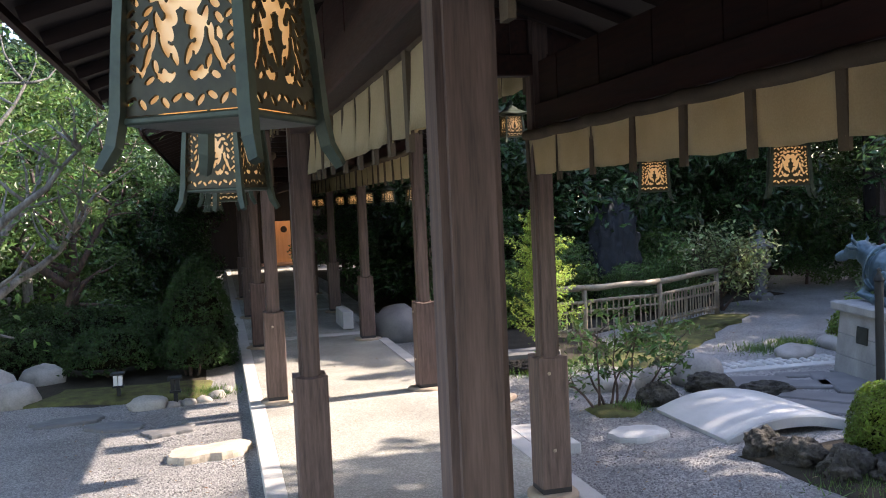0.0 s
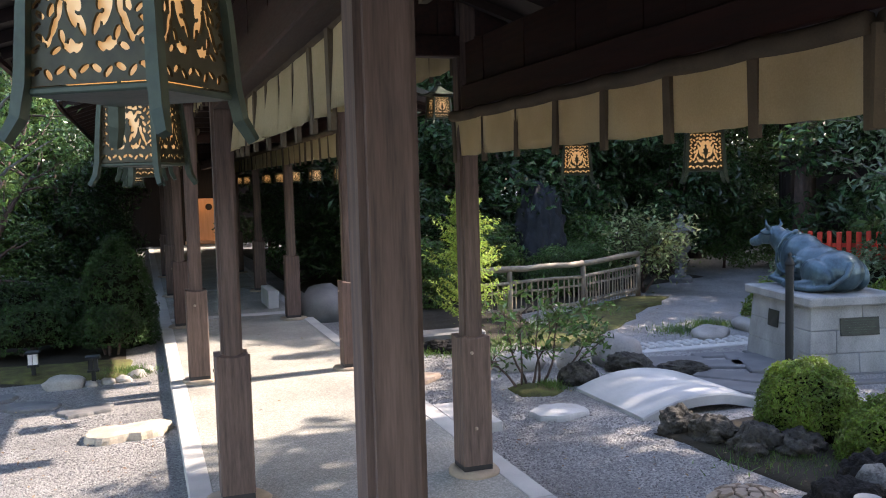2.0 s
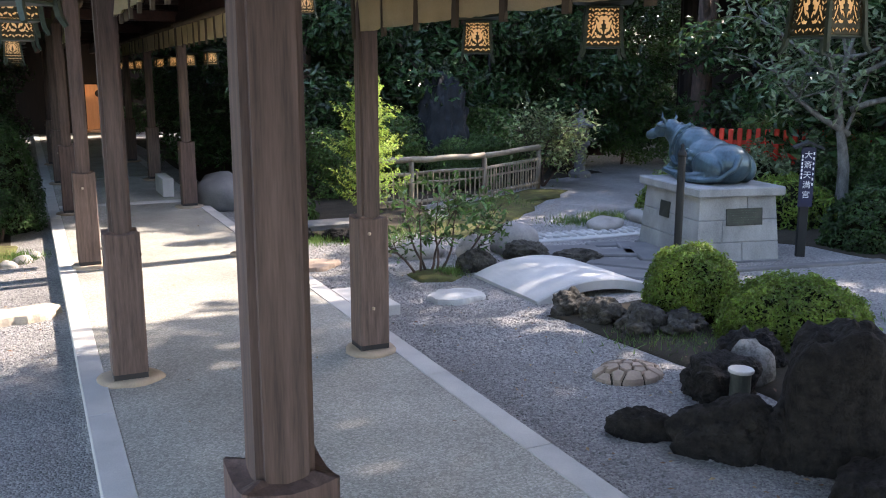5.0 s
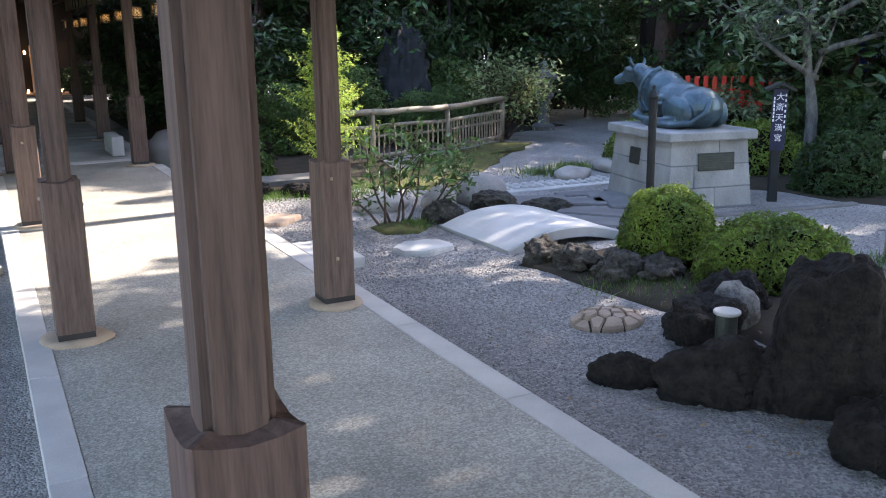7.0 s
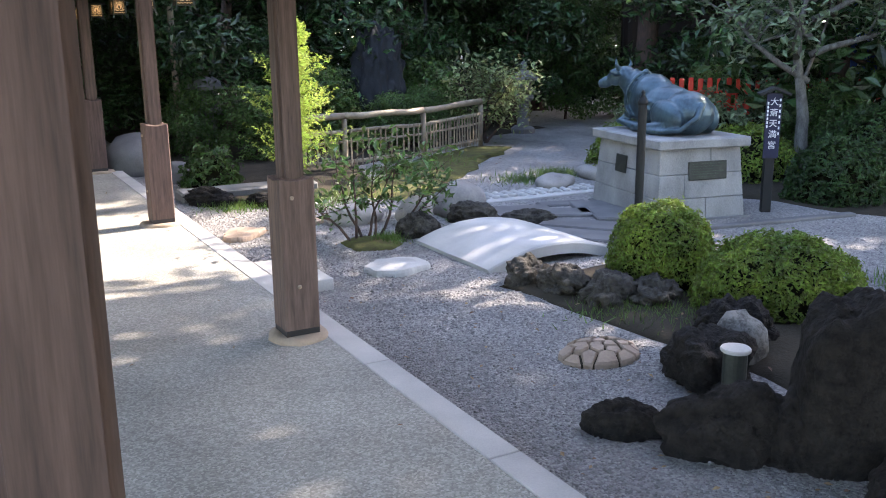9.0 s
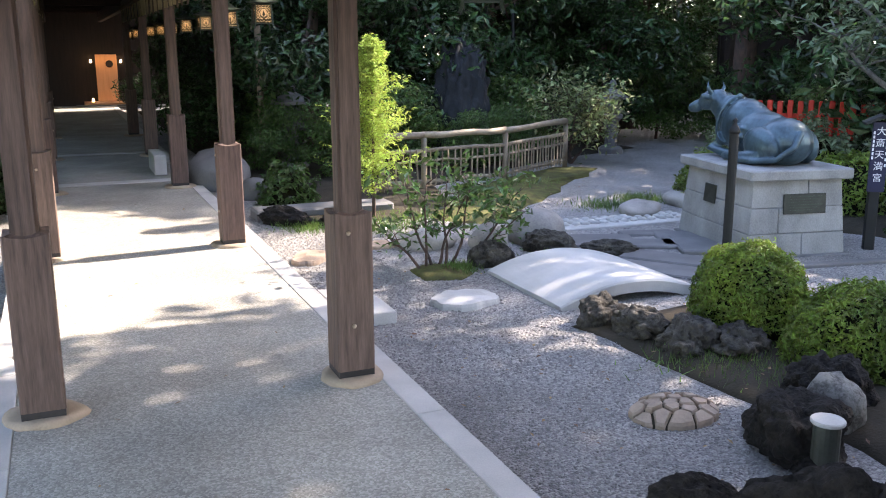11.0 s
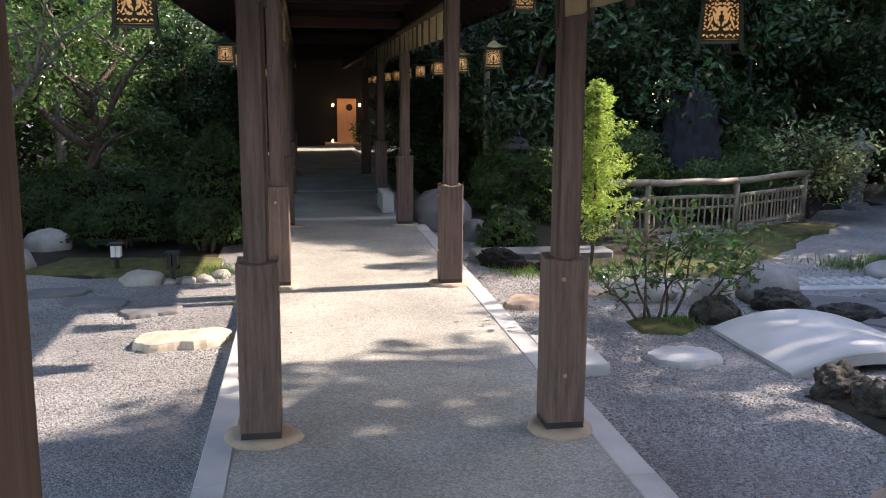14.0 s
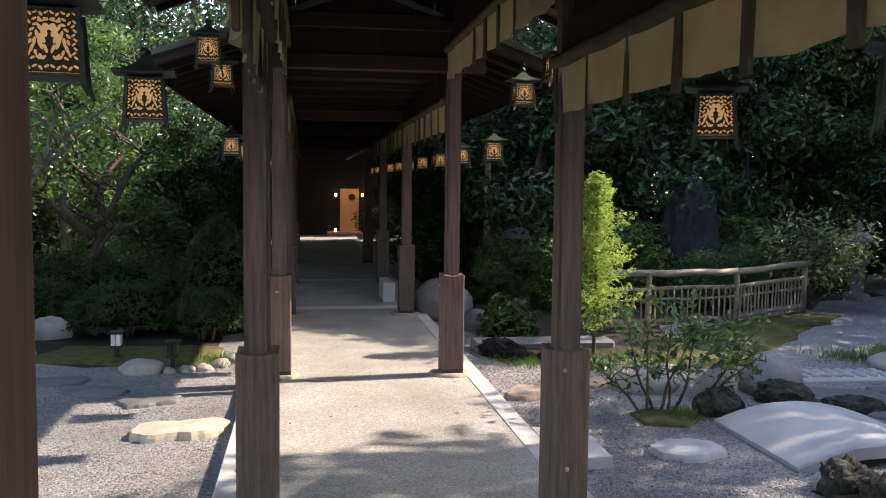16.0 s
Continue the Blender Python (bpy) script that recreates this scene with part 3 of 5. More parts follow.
def openwork(w, h):
    """A metal sheet pierced by the holes, cut along their smooth edges."""
    shapes = [(x, z, a, b, math.cos(radians(r)), math.sin(radians(r))) for x, z, a, b, r in holes()]

    def metal(x, z):
        low = 9.0
        for cx, cz, a, b, c, sn in shapes:
            dx, dz = x - cx, z - cz
            low = min(low, math.hypot((dx * c + dz * sn) / a, (dz * c - dx * sn) / b))
        return low - 1.0

    nx, nz = 52, 60
    xs = [-0.1 + 0.2 * i / nx for i in range(nx + 1)]
    zs = [-0.115 + 0.23 * k / nz for k in range(nz + 1)]
    val = [[metal(x, z) for z in zs] for x in xs]
    bm = bmesh.new()
    cache = {}

    def vert(key, x, z):
        if key not in cache:
            cache[key] = (bm.verts.new((x, -0.003, z)), bm.verts.new((x, 0.002, z)))
        return cache[key]

    for i in range(nx):
        for k in range(nz):
            ring = [(i, k), (i + 1, k), (i + 1, k + 1), (i, k + 1)]
            poly = []
            for p, q in zip(ring, ring[1:] + ring[:1]):
                vp, vq = val[p[0]][p[1]], val[q[0]][q[1]]
                if vp > 0:
                    poly.append((vert(p, xs[p[0]], zs[p[1]]), False))
                if vp * vq < 0:
                    f = vp / (vp - vq)
                    poly.append((vert(tuple(sorted((p, q))), xs[p[0]] + (xs[q[0]] - xs[p[0]]) * f, zs[p[1]] + (zs[q[1]] - zs[p[1]]) * f), True))
            if len(poly) < 3:
                continue
            bm.faces.new([v[0] for v, _ in poly])
            for (a, ea), (b, eb) in zip(poly, poly[1:] + poly[:1]):
                if ea and eb:
                    bm.faces.new((a[0], a[1], b[1], b[0]))
    bmesh.ops.delete(bm, geom=[v for v in bm.verts if not v.link_faces], context="VERTS")
    bm.verts.ensure_lookup_table()
    sheet, todo = {bm.verts[0]}, [bm.verts[0]]
    while todo:
        for e in todo.pop().link_edges:
            for v in e.verts:
                if v not in sheet:
                    sheet.add(v)
                    todo.append(v)
    bmesh.ops.delete(bm, geom=[v for v in bm.verts if v not in sheet], context="VERTS")
    for v in bm.verts:
        v.co.x *= w / 0.2
        v.co.z *= h / 0.23
        v.co.x *= 1 - 0.10 * (v.co.z / h)
    return mesh_of("openwork_panel", bm, M_OPEN)


def lantern_proto():
    """A square metal lantern with flared legs, pierced sides, lit paper and a hipped cap."""
    t = thing("hanging_lantern", "square bronze hanging lantern with pierced scrollwork sides, lit warm from within", "lantern", group="eave lanterns")
    w, h = 0.20, 0.23
    panel = openwork(w, h)
    paper = mesh_of("paper_lining", boxed(-0.088, 0.088, 0.010, 0.014, -0.105, 0.105), M_PAPER)
    for k in range(4):
        m = pose(0, 0, 0, rz=90 * k)
        part("openwork_panel", panel, None, t, m=m @ pose(0, -0.100, 0, -3))
        part("paper_lining", paper, None, t, "glowing paper lining", m=m @ pose(0, -0.102, 0, -3))
        bm = bmesh.new()
        pts = [(0.098, -0.098, 0.125), (0.107, -0.107, 0.0), (0.112, -0.112, -0.11), (0.119, -0.119, -0.16), (0.134, -0.134, -0.195)]
        tube(bm, pts, [0.012, 0.013, 0.015, 0.014, 0.011], 4)
        part("leg", bm, M_VERDIGRIS, t, "green bronze corner leg", m=m)
    bm = bmesh.new()
    box(bm, -0.112, 0.112, -0.112, 0.112, -0.128, -0.116, bevel=0.003)
    part("base_plate", bm, M_VERDIGRIS, t)
    part("top_plate", boxed(-0.1, 0.1, -0.1, 0.1, 0.112, 0.124, bevel=0.003), M_VERDIGRIS, t)
    bm = bmesh.new()
    prof = ((0.175, 0.135), (0.172, 0.145), (0.12, 0.165), (0.07, 0.195), (0.03, 0.235), (0.022, 0.25))
    rings = []
    for r, z in prof:
        rings.append([bm.verts.new((sx * r, sy * r, z + (0.018 if r > 0.16 and cx else 0))) for sx, sy, cx in ((-1, -1, 1), (0, -1, 0), (1, -1, 1), (1, 0, 0), (1, 1, 1), (0, 1, 0), (-1, 1, 1), (-1, 0, 0))])
    for a, b in zip(rings, rings[1:]):
        for k in range(8):
            bm.faces.new((a[k], a[(k + 1) % 8], b[(k + 1) % 8], b[k]))
    bm.faces.new(rings[0][::-1])
    bm.faces.new(rings[-1])
    part("cap", bm, M_VERDIGRIS, t, "hipped bronze cap with upturned corners")
    bm = bmesh.new()
    lathe(bm, ((0.02, 0.25), (0.034, 0.262), (0.036, 0.28), (0.02, 0.298), (0.008, 0.305)), 10)
    part("finial", bm, M_VERDIGRIS, t, smooth=True)
    bm = bmesh.new()
    ring = arc(0, 0.325, 0.024, 0.024, 0, 360, 14)
    tube(bm, [(x, 0, z) for x, z in ring], [0.004] * 15, 5)
    part("hanging_ring", bm, M_OPEN, t)
    bm = bmesh.new()
    bmesh.ops.create_uvsphere(bm, u_segments=10, v_segments=7, radius=0.022)
    part("bulb", bm, M_BULB, t, "lit bulb", m=pose(0, 0, 0.045))
    return t


LANTERNS = [(-0.420, -0.58, 2.08, -34), (-0.405, 0.58, 2.00, -30), (-0.395, 1.76, 2.02, 8), (-0.395, 3.14, 2.00, 6),
            (1.93, 0.28, 1.95, 0), (1.93, 1.50, 1.95, -30), (1.93, 2.70, 1.95, -26),
            (1.98, 5.25, 2.46, 6), (1.98, 6.25, 2.38, 3), (-0.41, 5.75, 2.58, 5), (-0.41, 6.75, 2.52, 12)]
for k in range(10):
    LANTERNS += [(2.03, 7.6 + 1.75 * k, 1.97, 5 * (k % 3)), (-0.45, 8.2 + 1.75 * k, 2.0, 7 * (k % 3))]
SIZE = Matrix.Diagonal((0.84, 0.84, 0.84, 1))


def soffit(x, y):
    """Height of the roof boards over a point."""
    half, eave, ridge = (1.82, 2.50, 3.12) if y < 3.35 else (1.72, 3.02, 3.70) if y < 6.95 else (1.80, 2.56, 3.18)
    return eave + (half - abs(x - MID)) * (ridge - eave) / half + 0.16


proto = None
for x, y, z, rz in LANTERNS:
    m = pose(x, y, z, rz=rz) @ SIZE
    if proto is None:
        ob = proto = lantern_proto()
        proto.matrix_basis = m
        wires = []
    else:
        ob = copy_thing(proto, m)
    wires.append((ob, (soffit(x, y) - z) / 0.84))
for ob, top in wires:
    bm = bmesh.new()
    tube(bm, [(0, 0, 0.345), (0, 0, top)], [0.004, 0.004], 5)
    part("hanging_wire", bm, M_OPEN, ob)

# ---------------------------------------------------------------- hall at the far end
hall = thing("end_hall", "dark timber hall closing the walkway with a pale lit door", "building", kind="structure")
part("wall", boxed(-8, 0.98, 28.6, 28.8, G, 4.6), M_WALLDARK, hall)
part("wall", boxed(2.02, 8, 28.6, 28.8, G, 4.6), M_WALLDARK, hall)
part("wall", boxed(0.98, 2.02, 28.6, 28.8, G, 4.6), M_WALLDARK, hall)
part("roof", boxed(-9, 9, 26.8, 34, 4.6, 4.8), M_ROOF, hall)
part("threshold", boxed(0.95, 2.35, 27.3, 28.5, -0.2, 0.06, bevel=0.01), M_DOOR, hall, "pale lit wooden threshold")
for k in range(3):
    part("step", boxed(0.7, 2.55, 26.4 + 0.3 * k, 26.698 + 0.3 * k, -0.2, -0.06 + 0.04 * k, bevel=0.008), M_SLATE, hall, "dark stone step")
d = solo("door_1", boxed(1.36, 1.97, 28.52, 28.57, 0.06, 1.45), M_DOOR, "tall pale wooden door board in warm light", "door", kind="structure")
bm = bmesh.new()
lathe(bm, ((0.11, 0), (0.11, 0.02), (0.09, 0.03)), 14, pose(1.75, 28.52, 1.17, 90))
part("crest", bm, M_WALLDARK, d, "dark round crest")
for x, z in ((1.22, 1.2), (2.08, 1.2), (1.2, 0.06), (2.15, 0.06)):
    bm = bmesh.new()
    lathe(bm, ((0.01, 0), (0.035, 0.01), (0.03, 0.08), (0.012, 0.1)), 10)
    part("bulb", bm, M_BULB, thing("door_lamp", "small glowing lamp beside the far door", "lamp", pose(x, 28.40 if z > 0.1 else 28.2, z), "door lamps"))
    if z > 0.1:
        solo("lamp_bracket", boxed(x - 0.01, x + 0.01, 28.40, 28.6, z - 0.02, z), M_BLACK, "small black lamp bracket on the wall", "bracket")
door_light = bpy.data.lights.new("door_lamp_light", "POINT")
door_light.energy, door_light.color, door_light.shadow_soft_size = 0.55, (1.0, 0.62, 0.30), 0.08
new("door_lamp_light", door_light).location = (1.66, 28.1, 1.25)
solo("stone_block", boxed(1.33, 1.49, 11.5, 12.3, 0.0, 0.27, bevel=0.01), M_KERB, "pale stone block standing on the walkway", "stone")

# ---------------------------------------------------------------- stones beside the path


def slab_stone(x, y, a, b, h, seed, mat, label, rz=0, square=0.45):
    """A flat stepping stone: a rough outline, a chipped edge and an uneven top."""
    bm = bmesh.new()
    off = Vector((seed * 3.7, seed * 1.9, 0))
    n = 44
    rings = []
    for f, z, amp in ((1.03, -0.06, 0.0), (1.0, h * 0.55, 0.004), (0.965, h * 0.93, 0.005), (0.88, h, 0.005), (0.62, h + 0.004, 0.007), (0.3, h + 0.006, 0.007)):
        ring = []
        for k in range(n):
            w = 2 * math.pi * k / n
            d = Vector((math.cos(w), math.sin(w), 0))
            r = (1 / max(abs(d.x), abs(d.y))) ** square
            r *= 0.9 + 0.20 * noise.noise(d * 1.3 + off) + 0.10 * noise.noise(d * 3.5 + off) + 0.05 * noise.noise(d * 9 + off + Vector((0, 0, f * 3)))
            p = Vector((d.x * a * r * f, d.y * b * r * f, z))
            p.z += amp * 2 * noise.noise(p * 9 + off) + 0.05 * a * noise.noise(off) * d.x * f * (z > 0)
            ring.append(bm.verts.new(p))
        rings.append(ring)
    for p, q in zip(rings, rings[1:]):
        for k in range(n):
            bm.faces.new((p[k], p[(k + 1) % n], q[(k + 1) % n], q[k]))
    bm.faces.new(rings[-1])
    return solo("stepping_stone", bm, mat, label, "stone", pose(x, y, G, rz=rz), group="stepping stones")


solo("paving_slab", boxed(1.79, 2.13, 4.36, 5.06, -0.1, 0.003, bevel=0.006), M_KERB, "pale granite paving slab beside the kerb", "paving")
slab_stone(2.73, 4.62, 0.265, 0.22, 0.048, 2, M_GRANITE, "round pale stepping stone set in gravel", square=0.1)
slab_stone(2.08, 6.3, 0.25, 0.17, 0.045, 5, M_TAN, "flat tan stepping stone set in gravel", rz=50)
slab_stone(2.75, 6.55, 0.17, 0.13, 0.035, 6, M_TAN, "flat tan stepping stone beside the shrub")
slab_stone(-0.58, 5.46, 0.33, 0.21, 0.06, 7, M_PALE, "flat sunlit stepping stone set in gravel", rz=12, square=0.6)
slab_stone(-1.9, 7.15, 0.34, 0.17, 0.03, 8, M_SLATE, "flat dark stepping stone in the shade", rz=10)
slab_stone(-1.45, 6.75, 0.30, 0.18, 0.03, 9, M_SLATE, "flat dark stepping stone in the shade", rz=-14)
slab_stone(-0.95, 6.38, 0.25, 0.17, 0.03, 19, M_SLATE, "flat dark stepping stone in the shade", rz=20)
for k, (x, y, sz) in enumerate(((-1.2, 7.5, (0.2, 0.13, 0.1)), (-0.8, 7.5, (0.07, 0.06, 0.05)), (-0.66, 7.55, (0.08, 0.06, 0.05)), (-0.53, 7.7, (0.09, 0.07, 0.06)), (-0.42, 7.95, (0.07, 0.08, 0.05)), (-0.95, 7.45, (0.06, 0.05, 0.04)),
                                (-2.6, 8.2, (0.3, 0.2, 0.2)), (-3.0, 8.7, (0.35, 0.25, 0.3)), (-2.5, 9.3, (0.25, 0.2, 0.2)))):
    stone("edging_stone", x, y, sz, 20 + k, M_STONE, "rounded garden stone at the edge of the bed", group="edging stones")


def slab_bridge():
    """One arched granite slab across the dry stream, with slightly uneven edges."""
    x0, x1, y0, y1, n = 3.24, 4.44, 4.16, 5.30, 22
    bm = bmesh.new()
    rows = []
    for i in range(n + 1):
        f = i / n
        x = x0 + (x1 - x0) * f
        z = -0.052 + 0.122 * (1 - (2 * f - 1) ** 2)
        a = y0 + 0.02 * math.sin(3 * f) + 0.007 * noise.noise(Vector((f * 9, 1, 0)))
        b = y1 + 0.007 * noise.noise(Vector((f * 11, 1, 5)))
        line = [(a, z - 0.088), (a, z - 0.012), (a + 0.012, z)] + [(a + (b - a) * k / 7, z) for k in range(1, 7)] + [(b - 0.012, z), (b, z - 0.012), (b, z - 0.088)]
        rows.append([bm.verts.new((x, y, zz + 0.006 * noise.noise(Vector((x * 4, y * 4, 2))))) for y, zz in line])
    m = len(rows[0])
    for a, b in zip(rows, rows[1:]):
        for k in range(m):
            bm.faces.new((a[k], a[(k + 1) % m], b[(k + 1) % m], b[k]))
    bm.faces.new(rows[0][::-1])
    bm.faces.new(rows[-1])
    bmesh.ops.recalc_face_normals(bm, faces=bm.faces[:])
    return solo("stone_bridge", bm, M_GRANITE, "low arched slab bridge of pale granite over the dry stream", "bridge")


slab_bridge()
for k, (x, y, sz, rz) in enumerate(((3.35, 3.85, (0.2, 0.13, 0.13), 20), (3.42, 3.5, (0.17, 0.2, 0.13), 5), (3.5, 3.15, (0.2, 0.17, 0.15), 40), (3.75, 3.0, (0.2, 0.15, 0.13), 70), (4.55, 4.0, (0.2, 0.16, 0.16), 10))):
    stone("stream_rock", x, y, sz, 40 + k, M_STREAM, "dark pitted rock edging the dry stream", "rock", rz, 0.3, group="stream rocks", rough=0.35, detail=4)
for k, (x, y, sz, mat, nm, lb) in enumerate(((3.15, 6.35, (0.26, 0.17, 0.13), M_STONE, "garden_stone", "pale rounded garden stone"),
                                             (3.62, 6.05, (0.2, 0.16, 0.17), M_STONE, "garden_stone", "pale rounded garden stone"),
                                             (4.2, 6.25, (0.38, 0.26, 0.22), M_STONE, "garden_stone", "broad flat-topped garden stone"),
                                             (4.05, 5.72, (0.28, 0.16, 0.15), M_STREAM, "stream_rock", "dark pitted rock by the bridge"),
                                             (4.5, 5.50, (0.26, 0.12, 0.09), M_STREAM, "stream_rock", "dark pitted rock by the bridge"),
                                             (3.4, 5.55, (0.2, 0.15, 0.14), M_STREAM, "stream_rock", "dark pitted rock by the bridge"),
                                             (5.9, 7.0, (0.34, 0.22, 0.1), M_STONE, "garden_stone", "low pale garden stone"),
                                             (6.65, 7.25, (0.3, 0.2, 0.12), M_STONE, "garden_stone", "low pale garden stone"),
                                             (2.25, 8.0, (0.34, 0.2, 0.12), M_ROCK, "garden_stone", "dark flat garden stone under the trees"),
                                             (2.8, 7.55, (0.26, 0.16, 0.1), M_ROCK, "garden_stone", "dark garden stone under the conifer"),
                                             (2.0, 10.6, (0.4, 0.4, 0.36), M_SLATE, "boulder", "rounded mossy boulder beside the walkway"),
                                             (2.3, 9.6, (0.2, 0.2, 0.18), M_SLATE, "boulder", "rounded mossy boulder beside the walkway"),
                                             (3.1, 1.9, (0.24, 0.2, 0.2), M_ROCK, "stream_rock", "dark pitted rock edging the dry stream"),
                                             (3.66, 2.26, (0.22, 0.2, 0.18), M_ROCK, "stream_rock", "dark pitted rock edging the dry stream"),
                                             (3.44, 2.02, (0.15, 0.13, 0.19), M_SPECKLE, "garden_stone", "speckled round stone among dark rocks"),
                                             (4.95, 1.95, (0.2, 0.16, 0.2), M_STONE, "garden_stone", "pale stone behind the clipped bush"))):
    stone(nm, x, y, sz, 60 + k, mat, lb, "rock", rz=k * 37, sink=0.3, rough=0.3 if mat is M_ROCK else 0.16, detail=4 if mat is M_ROCK else 3)
solo("flat_stone", boxed(2.0, 3.5, 8.15, 8.5, G - 0.05, G + 0.1, bevel=0.02), M_SLATE, "low stone slab across the bed", "stone")
# dark rocks close to the walkway
LAVA = ((2.36, 1.66, (0.17, 0.10, 0.11), -32, 0), (2.62, 1.30, (0.27, 0.17, 0.22), -35, 0), (2.98, 1.00, (0.23, 0.19, 0.52), -40, 4.5),
        (2.78, 0.52, (0.24, 0.22, 0.17), 10, 0), (3.36, 0.80, (0.26, 0.24, 0.36), 10, 2.6), (2.80, 1.14, (0.16, 0.14, 0.21), 40, 0))
for k, (x, y, sz, rz, square) in enumerate(LAVA):
    solo("lava_rock", rock(sz, 80 + k, 0.14 if square else 0.24, 5, freq=1.5, craggy=0.045 if square else 0.10, blocky=square), M_ROCK, "tall squared dark rock beside the gravel" if k == 2 else "dark pitted rock beside the gravel", "rock", pose(x, y, G + sz[2] * 0.30, rz=rz), "lava rocks", smooth=True)


def shell_stone():
    """A low stone mosaic like a tortoise shell."""
    t = thing("shell_stone", "low domed tan stone with dark cracks like a tortoise shell", "stone", pose(2.86, 2.44, G))
    bm = bmesh.new()
    rnd = random.Random(4)
    a, b, h = 0.235, 0.185, 0.075
    part("bed", rock((a * 0.97, b * 0.97, h * 0.78), 9, 0.05, 3), M_SOIL, t, "dark joints", smooth=True)
    seeds = []
    for trial in range(600):
        c = Vector((rnd.uniform(-1, 1), rnd.uniform(-1, 1)))
        if c.length < 0.92 and all((c - q).length > 0.30 for q in seeds):
            seeds.append(c)
    for c in seeds:
        poly = [Vector((math.cos(k * math.pi / 8), math.sin(k * math.pi / 8))) for k in range(16)]
        for q in seeds:
            if q is c:
                continue
            nrm = (q - c).normalized()
            lim = ((q + c) / 2).dot(nrm) - 0.028
            out = []
            for e, g in zip(poly, poly[1:] + poly[:1]):
                de, dg = e.dot(nrm) - lim, g.dot(nrm) - lim
                if de <= 0:
                    out.append(e)
                if de * dg < 0:
                    out.append(e.lerp(g, de / (de - dg)))
            poly = out
        if len(poly) < 3:
            continue
        bm = bmesh.new()
        lift = rnd.uniform(-0.006, 0.010)
        mid = sum(poly, Vector((0, 0))) / len(poly)
        up = [bm.verts.new((e.x * a, e.y * b, lift - 0.004 + h * math.sqrt(max(0.02, 1 - 0.95 * e.length_squared)))) for e in poly]
        ins = [bm.verts.new((g.x * a, g.y * b, lift + 0.004 + h * math.sqrt(max(0.02, 1 - 0.95 * g.length_squared)))) for g in (e.lerp(mid, 0.16) for e in poly)]
        lo = [bm.verts.new((e.x * a, e.y * b, -0.02)) for e in poly]
        m = len(poly)
        for q in range(m):
            bm.faces.new((lo[q], lo[(q + 1) % m], up[(q + 1) % m], up[q]))
            bm.faces.new((up[q], up[(q + 1) % m], ins[(q + 1) % m], ins[q]))
        bm.faces.new(ins)
        part("stone_piece", bm, M_TAN, t)
    return t


shell_stone()


def capped_light():
    t = thing("garden_light", "squat grey-green metal garden light with a pale flat cap", "lamp", pose(3.02, 1.66, 0.045))
    bm = bmesh.new()
    lathe(bm, ((0.056, -0.17), (0.056, 0.12)), 20)
    part("body", bm, M_LAMPBODY, t, smooth=False)
    bm = bmesh.new()
    lathe(bm, ((0.066, 0.12), (0.070, 0.125), (0.070, 0.134), (0.066, 0.139)), 20)
    part("cap", bm, M_KERB, t)
    stone("light_stand_rock", 3.02, 1.68, (0.12, 0.1, 0.06), 95, M_ROCK, "dark rock under the garden light", "rock", sink=0.25, rough=0.3)
    return t


capped_light()

# flagstones and cobbled strip before the statue
FLAGS = [((4.62, 5.98), 0.42, 0.24, -20), ((5.05, 5.62), 0.3, 0.16, -25), ((4.85, 5.0), 0.46, 0.17, -52), ((4.66, 4.72), 0.56, 0.2, -52), ((5.5, 5.65), 0.3, 0.3, -25), ((5.55, 5.3), 0.4, 0.3, -25), ((5.3, 6.05), 0.26, 0.1, -15)]
for k, ((x, y), a, b, rz) in enumerate(FLAGS):
    solo("flagstone", boxed(-a, a, -b, b, -0.05, 0.022 + 0.008 * (k % 3), bevel=0.012), M_SLATE, "grey flagstone set in the gravel", "paving", pose(x, y, G, rz=rz), "flagstones")
strip = thing("cobbled_strip", "band of small rounded cobbles between flat edging stones", "paving", pose(5.45, 6.72, G, rz=-3))
part("bed", boxed(-0.75, 0.75, -0.15, 0.15, -0.05, 0.012), M_KERB, strip, "pale mortar bed")
cob = [mesh_of("cobble", rock((0.055, 0.042, 0.03), 100 + k, 0.15, 2), M_GRANITE, True) for k in range(4)]
rnd = random.Random(8)
for i in range(13):
    for j in range(3):
        part("cobble", cob[(i + j) % 4], None, strip, m=pose(-0.68 + i * 0.112 + rnd.uniform(-0.01, 0.01), -0.09 + j * 0.095, 0.014, rz=rnd.uniform(0, 180)))
part("edging", boxed(-0.78, 0.78, -0.3, -0.17, -0.05, 0.02, bevel=0.008), M_GRANITE, strip, "long edging stone")
solo("kerb_line", boxed(-0.85, 0.85, -0.05, 0.05, -0.05, 0.03, bevel=0.01), M_SLATE, "low stone edging beside the statue plinth", "kerb", pose(6.4, 4.32, G, rz=-10))

# ---------------------------------------------------------------- statue and plinth
PLINTH = pose(6.03, 5.38, G, rz=-11)
pl = thing("plinth", "stained granite plinth of coursed blocks with bronze plaques", "plinth", PLINTH)


def frustum(a0, b0, a1, b1, z0, z1, bev=0.006):
    bm = bmesh.new()
    vs = [bm.verts.new((sx * a, sy * b, z)) for a, b, z in ((a0, b0, z0), (a1, b1, z1)) for sx, sy in ((-1, -1), (1, -1), (1, 1), (-1, 1))]
    for f in ((3, 2, 1, 0), (4, 5, 6, 7), (0, 1, 5, 4), (1, 2, 6, 5), (2, 3, 7, 6), (3, 0, 4, 7)):
        bm.faces.new([vs[i] for i in f])
    bmesh.ops.bevel(bm, geom=bm.edges[:], offset=bev, segments=1, affect="EDGES")
    return bm


